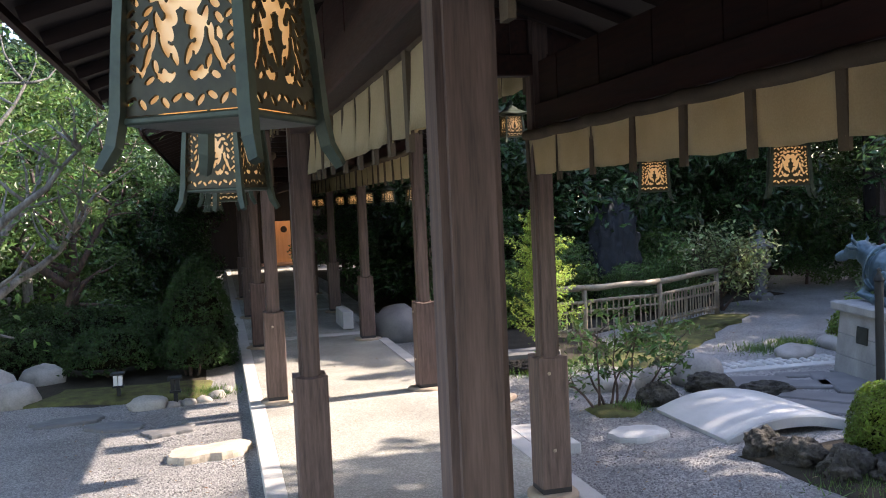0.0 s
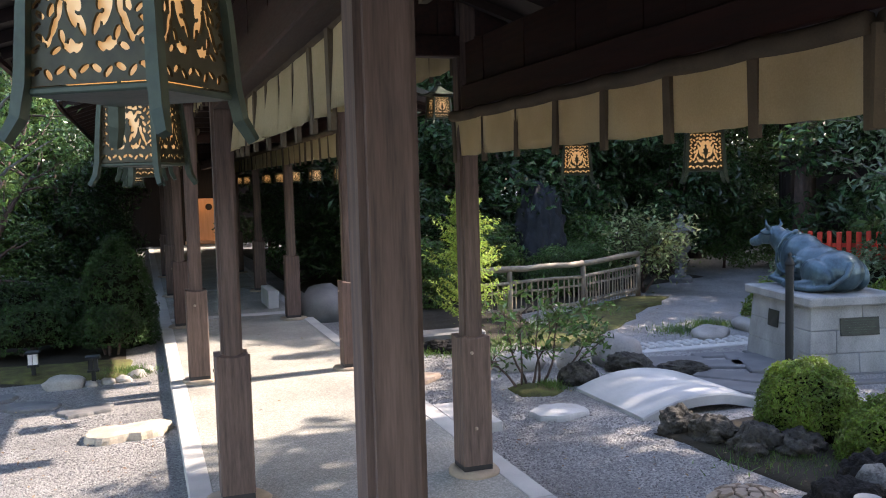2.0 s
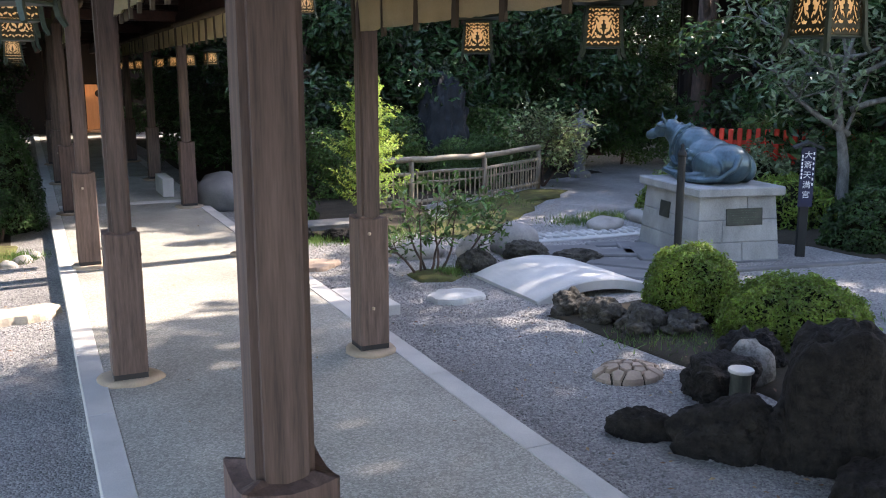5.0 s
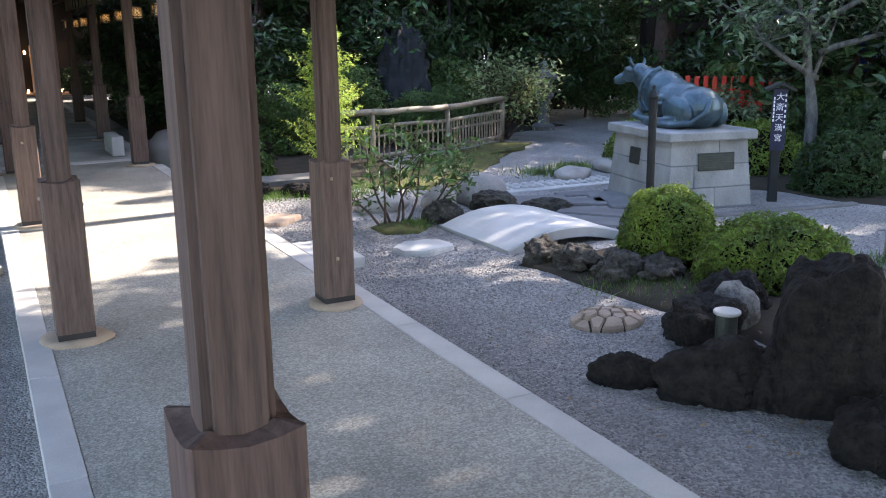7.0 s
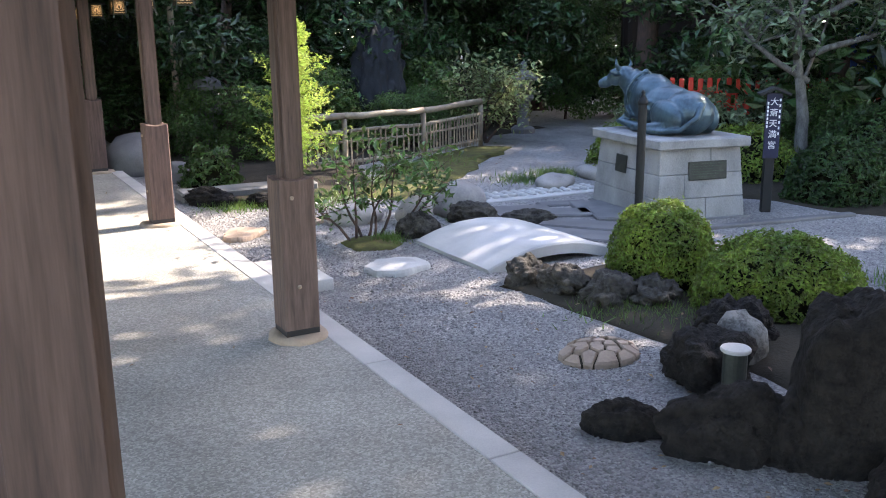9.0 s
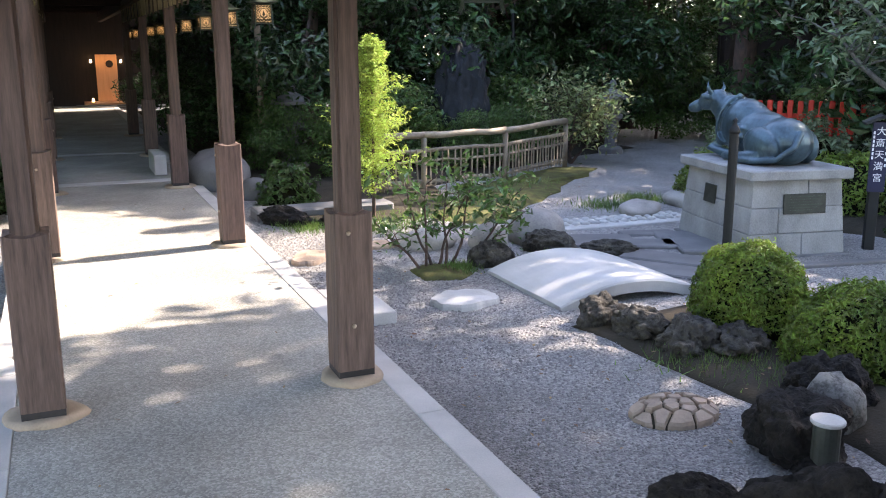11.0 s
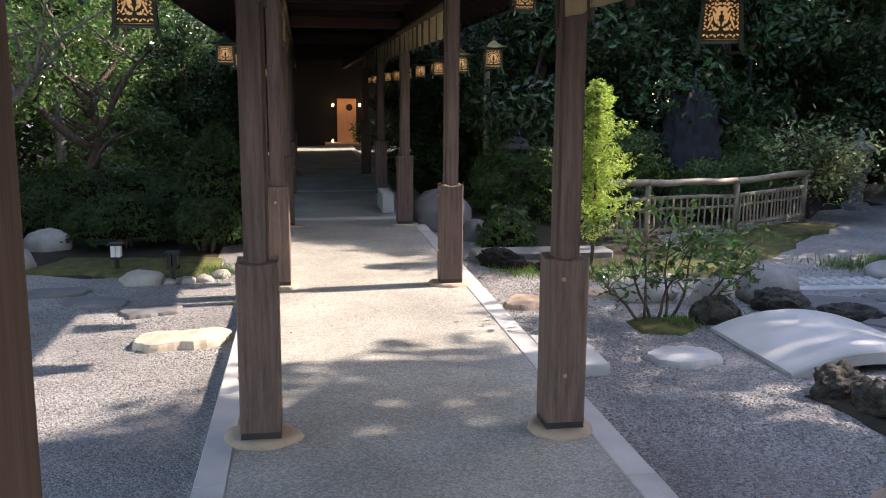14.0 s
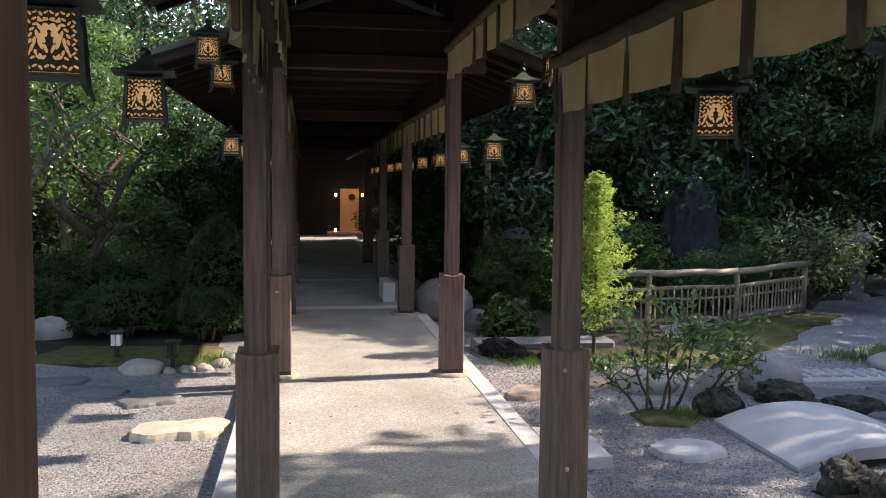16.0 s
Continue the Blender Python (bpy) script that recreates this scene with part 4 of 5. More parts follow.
def course(z0, z1, splits, seed):
    """One course of blocks round a dark core."""
    k = lambda z: 1 - 0.10 * (z / 0.66)  # noqa: E731
    a0, b0, a1, b1 = 0.465 * k(z0), 0.625 * k(z0), 0.465 * k(z1), 0.625 * k(z1)
    for s, t in splits:
        bm = bmesh.new()
        vs = [bm.verts.new((x, y, z)) for a, b, z in ((a0, b0, z0 + 0.002), (a1, b1, z1 - 0.002)) for x, y in ((-a + 2 * a * s + 0.002, -b), (-a + 2 * a * t - 0.002, -b), (-a + 2 * a * t - 0.002, b), (-a + 2 * a * s + 0.002, b))]
        for f in ((3, 2, 1, 0), (4, 5, 6, 7), (0, 1, 5, 4), (1, 2, 6, 5), (2, 3, 7, 6), (3, 0, 4, 7)):
            bm.faces.new([vs[i] for i in f])
        bmesh.ops.bevel(bm, geom=bm.edges[:], offset=0.005, segments=1, affect="EDGES")
        part("block", bm, M_PLINTH, pl)


course(-0.05, 0.20, ((0, 0.55), (0.55, 1)), 1)
course(0.20, 0.42, ((0, 0.3), (0.3, 1)), 2)
course(0.42, 0.655, ((0, 0.62), (0.62, 1)), 3)
part("top_slab", frustum(0.48, 0.64, 0.48, 0.64, 0.655, 0.745, 0.012), M_PLINTH, pl, "overhanging top slab")
part("footing", boxed(-0.5, 0.5, -0.66, 0.66, -0.06, 0.015, bevel=0.01), M_SLATE, pl, "low stone footing")
bm = boxed(-0.2, 0.2, -0.008, 0.008, -0.085, 0.085, bevel=0.004)
plq = part("plaque", bm, M_PLAQUE, pl, "dark bronze plaque", m=pose(0.06, -0.593, 0.45, rx=-5))
for k in range(6):
    part("text_line", boxed(-0.165, 0.165 - 0.05 * (k % 3), -0.0105, -0.0085, 0.058 - k * 0.023, 0.064 - k * 0.023), M_VERDIGRIS, plq, "worn raised lettering")
part("plaque", boxed(-0.008, 0.008, -0.1, 0.1, -0.085, 0.085, bevel=0.004), M_PLAQUE, pl, "dark bronze plaque", m=pose(-0.438, 0.1, 0.45, ry=5))


def cow():
    """A reclining ox in bronze, one smooth body."""
    bm = bmesh.new()

    def ball(x, y, z, a, b, c, rx=0, ry=0, rz=0):
        bmesh.ops.create_uvsphere(bm, u_segments=18, v_segments=12, radius=1, matrix=pose(x, y, z, rx, ry, rz) @ Matrix.Diagonal((a, b, c, 1)))

    ball(0, -0.05, 0.21, 0.20, 0.38, 0.205)
    ball(0, -0.34, 0.18, 0.22, 0.23, 0.195)
    ball(0, 0.15, 0.26, 0.185, 0.26, 0.245)
    ball(0, 0.0, 0.36, 0.10, 0.34, 0.085, rx=13)
    ball(0, 0.37, 0.345, 0.115, 0.20, 0.17, rx=30)
    ball(0, 0.40, 0.24, 0.05, 0.12, 0.16, rx=25)
    ball(-0.03, 0.49, 0.43, 0.085, 0.16, 0.115, rx=40)
    ball(-0.07, 0.60, 0.465, 0.075, 0.12, 0.085, rx=-25, rz=22)
    ball(-0.12, 0.71, 0.41, 0.05, 0.085, 0.055, rx=-25, rz=22)
    ball(-0.14, 0.765, 0.393, 0.048, 0.032, 0.044, rz=22)
    for s in (-1, 1):
        tube(bm, [(-0.05 + s * 0.045, 0.55, 0.525), (-0.05 + s * 0.085, 0.55, 0.575), (-0.05 + s * 0.075, 0.57, 0.64)], [0.024, 0.018, 0.006], 8)
        ball(-0.05 + s * 0.115, 0.525, 0.50, 0.055, 0.022, 0.03, rz=s * 20, ry=s * -15)
        ball(-0.07 + s * 0.066, 0.615, 0.488, 0.014, 0.02, 0.016)
        ball(s * 0.19, -0.30, 0.15, 0.085, 0.21, 0.15, rx=12)
        tube(bm, [(s * 0.22, -0.36, 0.08), (s * 0.27, -0.18, 0.05), (s * 0.27, 0.02, 0.045), (s * 0.25, 0.09, 0.035)], [0.06, 0.05, 0.036, 0.034], 10)
        tube(bm, [(s * 0.15, 0.26, 0.17), (s * 0.19, 0.36, 0.07), (s * 0.18, 0.2, 0.045), (s * 0.17, 0.10, 0.04)], [0.075, 0.055, 0.04, 0.036], 10)
    tube(bm, [(-0.02, -0.55, 0.28), (-0.10, -0.585, 0.16), (-0.22, -0.52, 0.06), (-0.29, -0.36, 0.035), (-0.30, -0.15, 0.03)], [0.03, 0.027, 0.024, 0.024, 0.034], 10)
    ring = arc(0, 0, 0.17, 0.21, 0, 360, 24)
    tube(bm, [(x, 0.33 - 0.25 * z, 0.30 + z) for x, z in ring], [0.017] * 25, 8)
    ball(0, 0.27, 0.515, 0.03, 0.03, 0.025)
    for k in range(7):
        ball(-0.205 + 0.012 * (k % 2), 0.0 - 0.022 * (k % 3), 0.16 + 0.022 * k, 0.022, 0.026, 0.02)
    ob = solo("ox_statue", bm, M_BRONZE, "blue-green patinated bronze statue of a reclining ox on a plinth", "statue", PLINTH @ pose(0.0, 0.11, 0.743, rz=6) @ Matrix.Diagonal((1.08, 1.08, 1.08, 1)))
    rm = ob.modifiers.new("remesh", "REMESH")
    rm.mode, rm.voxel_size, rm.use_smooth_shade = "VOXEL", 0.009, True
    sm = ob.modifiers.new("smooth", "SMOOTH")
    sm.factor, sm.iterations = 0.5, 3
    return ob


cow()
pole = thing("black_pole", "black painted post with a pointed cap", "pole", pose(4.98, 4.57, G))
bm = bmesh.new()
lathe(bm, ((0.036, -0.1), (0.036, 1.1)), 14)
part("shaft", bm, M_BLACK, pole)
bm = bmesh.new()
lathe(bm, ((0.04, 1.1), (0.044, 1.12), (0.03, 1.15), (0.012, 1.185), (0.02, 1.2), (0.006, 1.22)), 14)
part("cap", bm, M_BLACK, pole, smooth=True)


def written(text, size, m, parent, name="lettering"):
    cu = bpy.data.curves.new(name, "FONT")
    cu.body, cu.size, cu.align_x, cu.align_y, cu.extrude = text, size, "CENTER", "CENTER", 0.001
    tmp = bpy.data.objects.new(name, cu)
    scene.collection.objects.link(tmp)
    me = bpy.data.meshes.new_from_object(tmp)
    bpy.data.objects.remove(tmp)
    me.materials.append(M_WHITE)
    return part(name, me, None, parent, "white characters", m=m)


sign = thing("sign_board", "dark upright sign board with white characters on a post", "sign", pose(6.67, 4.69, G, rz=-38))
part("post", boxed(-0.045, 0.045, 0.02, 0.10, -0.1, 1.12, bevel=0.006), M_BLACK, sign)
part("board", boxed(-0.068, 0.068, -0.012, 0.018, 0.52, 1.12), M_NAVY, sign)
bm = bmesh.new()
box(bm, -0.15, 0.0, -0.06, 0.12, -0.012, 0.012)
bmesh.ops.rotate(bm, verts=bm.verts[:], cent=(0, 0, 0), matrix=Matrix.Rotation(radians(-24), 3, "Y"))
vs = box(bm, 0.0, 0.15, -0.06, 0.12, -0.012, 0.012)
bmesh.ops.rotate(bm, verts=vs, cent=(0, 0, 0), matrix=Matrix.Rotation(radians(24), 3, "Y"))
part("gable_cap", bm, M_BLACK, sign, m=pose(0, 0, 1.17))
for k, ch in enumerate("大斎天満宮"):
    written(ch, 0.078, pose(0, -0.0135, 1.04 - 0.1 * k, 90), sign)
for x, z0, z1 in ((0.052, 0.72, 1.08), (-0.054, 0.8, 1.05)):
    for k in range(7):
        zz = z1 - (z1 - z0) * k / 7
        part("text_mark", boxed(x - 0.007, x + 0.007, -0.0145, -0.0125, zz - 0.033, zz - 0.008), M_WHITE, sign, "small white writing")

# ---------------------------------------------------------------- clipped bushes and hedges


def dome(name, x, y, r, h, leaf, n, size, label, category="bush", ry=None, stem=0.0, seed=1, group="", rz=0, bumpy=0.06, lumpy=0.04):
    """A clipped bush: a dense rind of small leaves over a shade-dark core."""
    ry = ry or r
    t = thing(name, label, category, pose(x, y, G, rz=rz), group)
    rng = np.random.default_rng(seed)
    d = rng.normal(0, 1, (n, 3))
    d /= np.linalg.norm(d, axis=1, keepdims=True)
    d[:, 2] = np.abs(d[:, 2]) - 0.35 * (rng.random(n) < 0.3)
    # sprigs of five leaves each, at uneven depths
    g = n // 5
    d = d[:g]
    lump = np.array([noise.noise(Vector((a * 5.5, b * 5.5, c * 5.5 + seed))) + 0.6 * noise.noise(Vector((a * 12, b * 12, c * 12 + seed))) for a, b, c in d])[:, None]
    k = (0.95 + 0.05 * rng.random((g, 1)) + lumpy * lump) * (1 + bumpy * np.sin(d[:, :1] * 6 + seed) * np.cos(d[:, 1:2] * 7))
    c = np.sign(d) * np.abs(d) ** 0.9 * np.array([r, ry, h - stem]) * k
    c[:, 2] = np.maximum(c[:, 2], -0.3 * (h - stem)) + stem
    c = np.repeat(c, 5, 0) + rng.normal(0, size * 0.75, (g * 5, 3))
    d = np.repeat(d, 5, 0)
    part("foliage", leaf_mesh("foliage", c, d + np.array([0, 0, 0.35]), size, leaf, 0.42, 0.75, seed), None, t)
    # solid core, dark to stand in for shade between the leaves
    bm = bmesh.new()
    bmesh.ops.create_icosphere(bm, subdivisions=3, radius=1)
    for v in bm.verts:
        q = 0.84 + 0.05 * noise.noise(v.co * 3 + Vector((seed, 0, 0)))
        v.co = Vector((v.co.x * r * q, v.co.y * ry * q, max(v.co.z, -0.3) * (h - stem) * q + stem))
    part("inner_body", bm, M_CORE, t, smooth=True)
    if stem > 0.05:
        for a in range(5):
            bm = bmesh.new()
            q = a * 1.26
            tube(bm, [(0.06 * math.cos(q), 0.06 * math.sin(q), -0.05), (0.12 * math.cos(q), 0.12 * math.sin(q), stem * 0.7), (r * 0.5 * math.cos(q), ry * 0.5 * math.sin(q), stem + 0.05)], [0.018, 0.014, 0.009], 5)
            part("stem", bm, M_BARK, t)
    return t


dome("azalea_bush", 4.05, 3.28, 0.33, 0.58, L_AZALEA, 15000, 0.017, "rounded clipped azalea with bright yellow-green leaves", stem=0.14, seed=1, lumpy=0.075)
dome("azalea_bush", 4.31, 2.52, 0.51, 0.47, L_AZALEA, 22000, 0.017, "broad clipped azalea with bright yellow-green leaves", ry=0.42, seed=2, rz=-30, lumpy=0.075)
dome("clipped_bush", 7.75, 4.75, 0.48, 0.62, L_HEDGE, 7000, 0.03, "rounded clipped green bush by the sign", seed=3)
dome("clipped_bush", 8.95, 5.1, 0.75, 0.88, L_HEDGE, 11000, 0.035, "large rounded clipped green bush", seed=4)
dome("clipped_bush", 7.0, 7.1, 0.45, 0.62, L_AZALEA, 5000, 0.03, "low clipped green bush behind the plinth", seed=5)
dome("clipped_bush", 8.0, 6.2, 0.55, 0.62, L_AZALEA, 5000, 0.03, "low clipped green bush behind the plinth", seed=6)
for x, y, h, sd in ((8.3, 8.15, 0.74, 26), (8.85, 7.55, 0.80, 27), (9.4, 7.0, 0.86, 28)):
    dome("leafy_shrub", x, y, 0.5, h, L_SILVER, 3200, 0.045, "loose grey-green shrub before the red fence", "shrub", seed=sd, bumpy=0.25, lumpy=0.14, group="fence shrubs")
dome("hedge", 11.0, 5.2, 2.2, 1.35, L_HEDGE, 9000, 0.06, "dark trimmed hedge behind the banners", "hedge", ry=0.5, seed=7, rz=-40, bumpy=0.02)
dome("hedge", -2.3, 10.9, 1.75, 0.74, L_HEDGE, 20000, 0.025, "long low trimmed hedge", "hedge", ry=0.42, seed=8, bumpy=0.03)
dome("hedge", -2.6, 12.6, 2.0, 0.66, L_HEDGE, 9000, 0.04, "long low trimmed hedge further back", "hedge", ry=0.4, seed=18, bumpy=0.03)
for k, (x, y, r, q, h) in enumerate(((-2.75, 9.75, 0.52, 0.4, 0.62), (-1.72, 9.35, 0.56, 0.42, 0.60), (-0.80, 9.1, 0.36, 0.32, 0.56), (-3.5, 10.1, 0.45, 0.4, 0.66), (-1.2, 10.2, 0.5, 0.4, 0.70))):
    dome("clipped_bush", x, y, r, h, L_HEDGE, 9000, 0.022, "dark green clipped bush on thin stems", ry=q, stem=0.26, seed=9 + k, group="clipped bushes", rz=17 * k, bumpy=0.16)
dome("clipped_bush", -0.74, 9.9, 0.47, 1.30, L_HEDGE, 14000, 0.022, "large round clipped bush beside the walkway", seed=14)
dome("fern_clump", -2.9, 13.5, 0.7, 0.75, L_LIGHT, 2500, 0.07, "light green broad-leaved undergrowth", "plant", seed=15, bumpy=0.2)
dome("fern_clump", 2.55, 9.0, 0.3, 0.45, L_BROAD, 1600, 0.04, "dark green undergrowth by the boulder", "plant", seed=16, bumpy=0.2)

# ---------------------------------------------------------------- plants with stems


def limb_points(start, direction, length, bend, rnd, n=6):
    p, d = Vector(start), Vector(direction).normalized()
    out = [p.copy()]
    for _ in range(n):
        d = (d + Vector((rnd.uniform(-1, 1), rnd.uniform(-1, 1), rnd.uniform(-0.6, 1))) * bend).normalized()
        p = p + d * length / n
        out.append(p.copy())
    return out


def branching(name, m, stems, leaves, size, leaf, bark, label, category, seed, twigs=4, scatter=0.12, group="", aspect=0.45):
    """Stems given as (start, direction, length, radius) that fork into twigs with leaves at their ends."""
    rnd = random.Random(seed)
    t = thing(name, label, category, m, group)
    tips = []
    for start, direction, length, radius in stems:
        bm = bmesh.new()
        pts = limb_points(start, direction, length, 0.22, rnd, 7)
        tube(bm, pts, [radius * (1 - 0.75 * i / 7) for i in range(8)], 7)
        for _ in range(twigs):
            i = rnd.randint(3, 7)
            d = Vector((rnd.uniform(-1, 1), rnd.uniform(-1, 1), rnd.uniform(-0.1, 0.9)))
            q = limb_points(pts[i], d, length * rnd.uniform(0.25, 0.5), 0.3, rnd, 4)
            tw = bmesh.new()
            tube(tw, q, [radius * 0.35 * (1 - 0.8 * k / 4) for k in range(5)], 5)
            part("twig", tw, bark, t, smooth=True)
            tips += [(q[2], 0.6), (q[3], 0.9), (q[4], 1.0)]
        tips.append((pts[-1], 1.0))
        part("stem", bm, bark, t, smooth=True)
    rng = np.random.default_rng(seed)
    base = np.array([tuple(p) for p, _ in tips])
    pick = rng.integers(0, len(base), leaves)
    c = base[pick] + rng.normal(0, scatter, (leaves, 3))
    part("foliage", leaf_mesh("foliage", c, np.tile([0, 0, 1.0], (leaves, 1)), size, leaf, aspect, 0.7, seed), None, t)
    return t


branching("leafy_shrub", pose(2.88, 5.55, G), [((0.05 * k - 0.1, 0.03 * (k % 2), 0), (-0.5 + 0.22 * k, 0.25 * (-1) ** k, 1.0), 0.62 + 0.1 * (k % 3), 0.014) for k in range(6)],
          400, 0.046, L_BROAD, M_BARK, "open shrub with brown stems and broad green leaves", "shrub", 3, 5, 0.07)
branching("leafy_shrub", pose(3.3, 5.75, G), [((0, 0, 0), (0.7, 0.1, 0.7), 0.75, 0.013), ((0.05, 0, 0), (0.3, -0.3, 0.8), 0.6, 0.012), ((0, 0.05, 0), (0.9, 0.3, 0.4), 0.7, 0.012)],
          260, 0.042, L_BROAD, M_BARK, "open shrub with brown stems and small leaves", "shrub", 4, 5, 0.07)


def conifer(x, y, h, r, seed):
    """A young upright conifer with layered feathery sprays."""
    t = thing("young_conifer", "young lime-green conifer with feathery sprays in sunlight", "tree", pose(x, y, G))
    bm = bmesh.new()
    tube(bm, [(0, 0, -0.05), (0.01, 0, h * 0.5), (0, 0.01, h * 0.97)], [0.022, 0.015, 0.004], 7)
    part("trunk", bm, M_BARK, t)
    rng = np.random.default_rng(seed)
    cs, ns = [], []
    for k in range(230):
        f = rng.random() ** 0.8
        z = h * (0.10 + 0.9 * f)
        reach = r * (1 - f ** 1.6) ** 0.8 * (0.76 + 0.24 * np.sin(f * 19 + np.floor(f * 5))) * rng.uniform(0.45, 1.2) + 0.05
        a = rng.uniform(0, 2 * np.pi)
        for q in range(46):
            s = rng.random()
            p = np.array([np.cos(a), np.sin(a), 0]) * reach * s
            side = np.array([-np.sin(a), np.cos(a), 0]) * rng.normal(0, 0.05) * (1.2 - s)
            cs.append(p + side + np.array([0, 0, z + 0.75 * reach * s - 0.05 * s * s + rng.normal(0, 0.015)]))
            ns.append([np.cos(a) * 0.3, np.sin(a) * 0.3, 1.0])
    part("sprays", leaf_mesh("sprays", cs, ns, 0.024, L_CONIFER, 0.28, 0.6, seed), None, t)
    return t


conifer(3.16, 7.85, 1.84, 0.60, 5)

# ---------------------------------------------------------------- trees and woods


def tree_proto(name, h, trunk, clumps, n, size, leaf, bark, label, seed, limbs=7, lean=0.1):
    rnd = random.Random(seed)
    t = thing(name, label, "tree", group=name + "s")
    bm = bmesh.new()
    pts = [Vector((lean * math.sin(2.2 * f) * h * 0.3 + 0.04 * h * 0.2 * rnd.uniform(-1, 1), lean * f * h * 0.2, -0.1 + h * f)) for f in (0, 0.15, 0.3, 0.5, 0.7, 0.9)]
    tube(bm, pts, [trunk * k for k in (1.25, 1.0, 0.9, 0.72, 0.5, 0.2)], 10)
    part("trunk", bm, bark, t, smooth=True)
    for k in range(limbs):
        c, r = clumps[k % len(clumps)]
        s = pts[2 + k % 3]
        bm = bmesh.new()
        e = Vector(c)
        mid = s.lerp(e, 0.5) + Vector((rnd.uniform(-0.2, 0.2), rnd.uniform(-0.2, 0.2), -0.15))
        tube(bm, [s, s.lerp(mid, 0.5), mid, e], [trunk * 0.42, trunk * 0.33, trunk * 0.25, trunk * 0.1], 6)
        part("limb", bm, bark, t, smooth=True)
    c, d = in_clumps(clumps, n, seed, 0.35)
    part("crown", leaf_mesh("crown", c, d, size, leaf, 0.45, 0.8, seed), None, t)
    return t


def clumps_for(h, spread, low, count, seed, r0=0.9):
    rnd = random.Random(seed)
    out = []
    for k in range(count):
        f = k / max(1, count - 1)
        z = low + (h - low) * f
        a = k * 2.4
        q = spread * (1 - 0.55 * f) * rnd.uniform(0.45, 1.0)
        r = r0 * rnd.uniform(0.75, 1.2)
        out.append(((q * math.cos(a), q * math.sin(a), z), (r * 1.15, r * 1.15, r * 0.7)))
    return out


tall_dark = tree_proto("tall_tree", 11, 0.26, clumps_for(11, 2.1, 3.4, 12, 1, 1.15), 5600, 0.125, L_DARK, M_BARK, "tall dark evergreen tree in the shrine wood", 1)
# canopy trees are added sun blockers; their high crowns stay unseen
canopy = tree_proto("canopy_tree", 9.0, 0.2, clumps_for(9.6, 2.3, 6.3, 9, 5, 1.15), 9000, 0.15, L_DARK, M_BARK, "tall bare-stemmed evergreen added for shade, its high crown out of view", 5)
mid_dark = tree_proto("evergreen_tree", 4.6, 0.11, clumps_for(4.6, 1.3, 0.9, 10, 2, 0.8), 9000, 0.075, L_DARK, M_BARK, "dark evergreen tree with dense small leaves", 2)
mid_light = tree_proto("garden_tree", 5.0, 0.10, clumps_for(5.2, 1.5, 1.9, 11, 3, 0.75), 8000, 0.075, L_LIGHT, M_PALEBARK, "garden tree with sunlit light green leaves", 3)
shrub = tree_proto("woodland_shrub", 1.5, 0.04, clumps_for(1.6, 0.8, 0.3, 8, 4, 0.5), 5500, 0.05, L_BROAD, M_BARK, "glossy broad-leaved evergreen shrub", 4, 5)
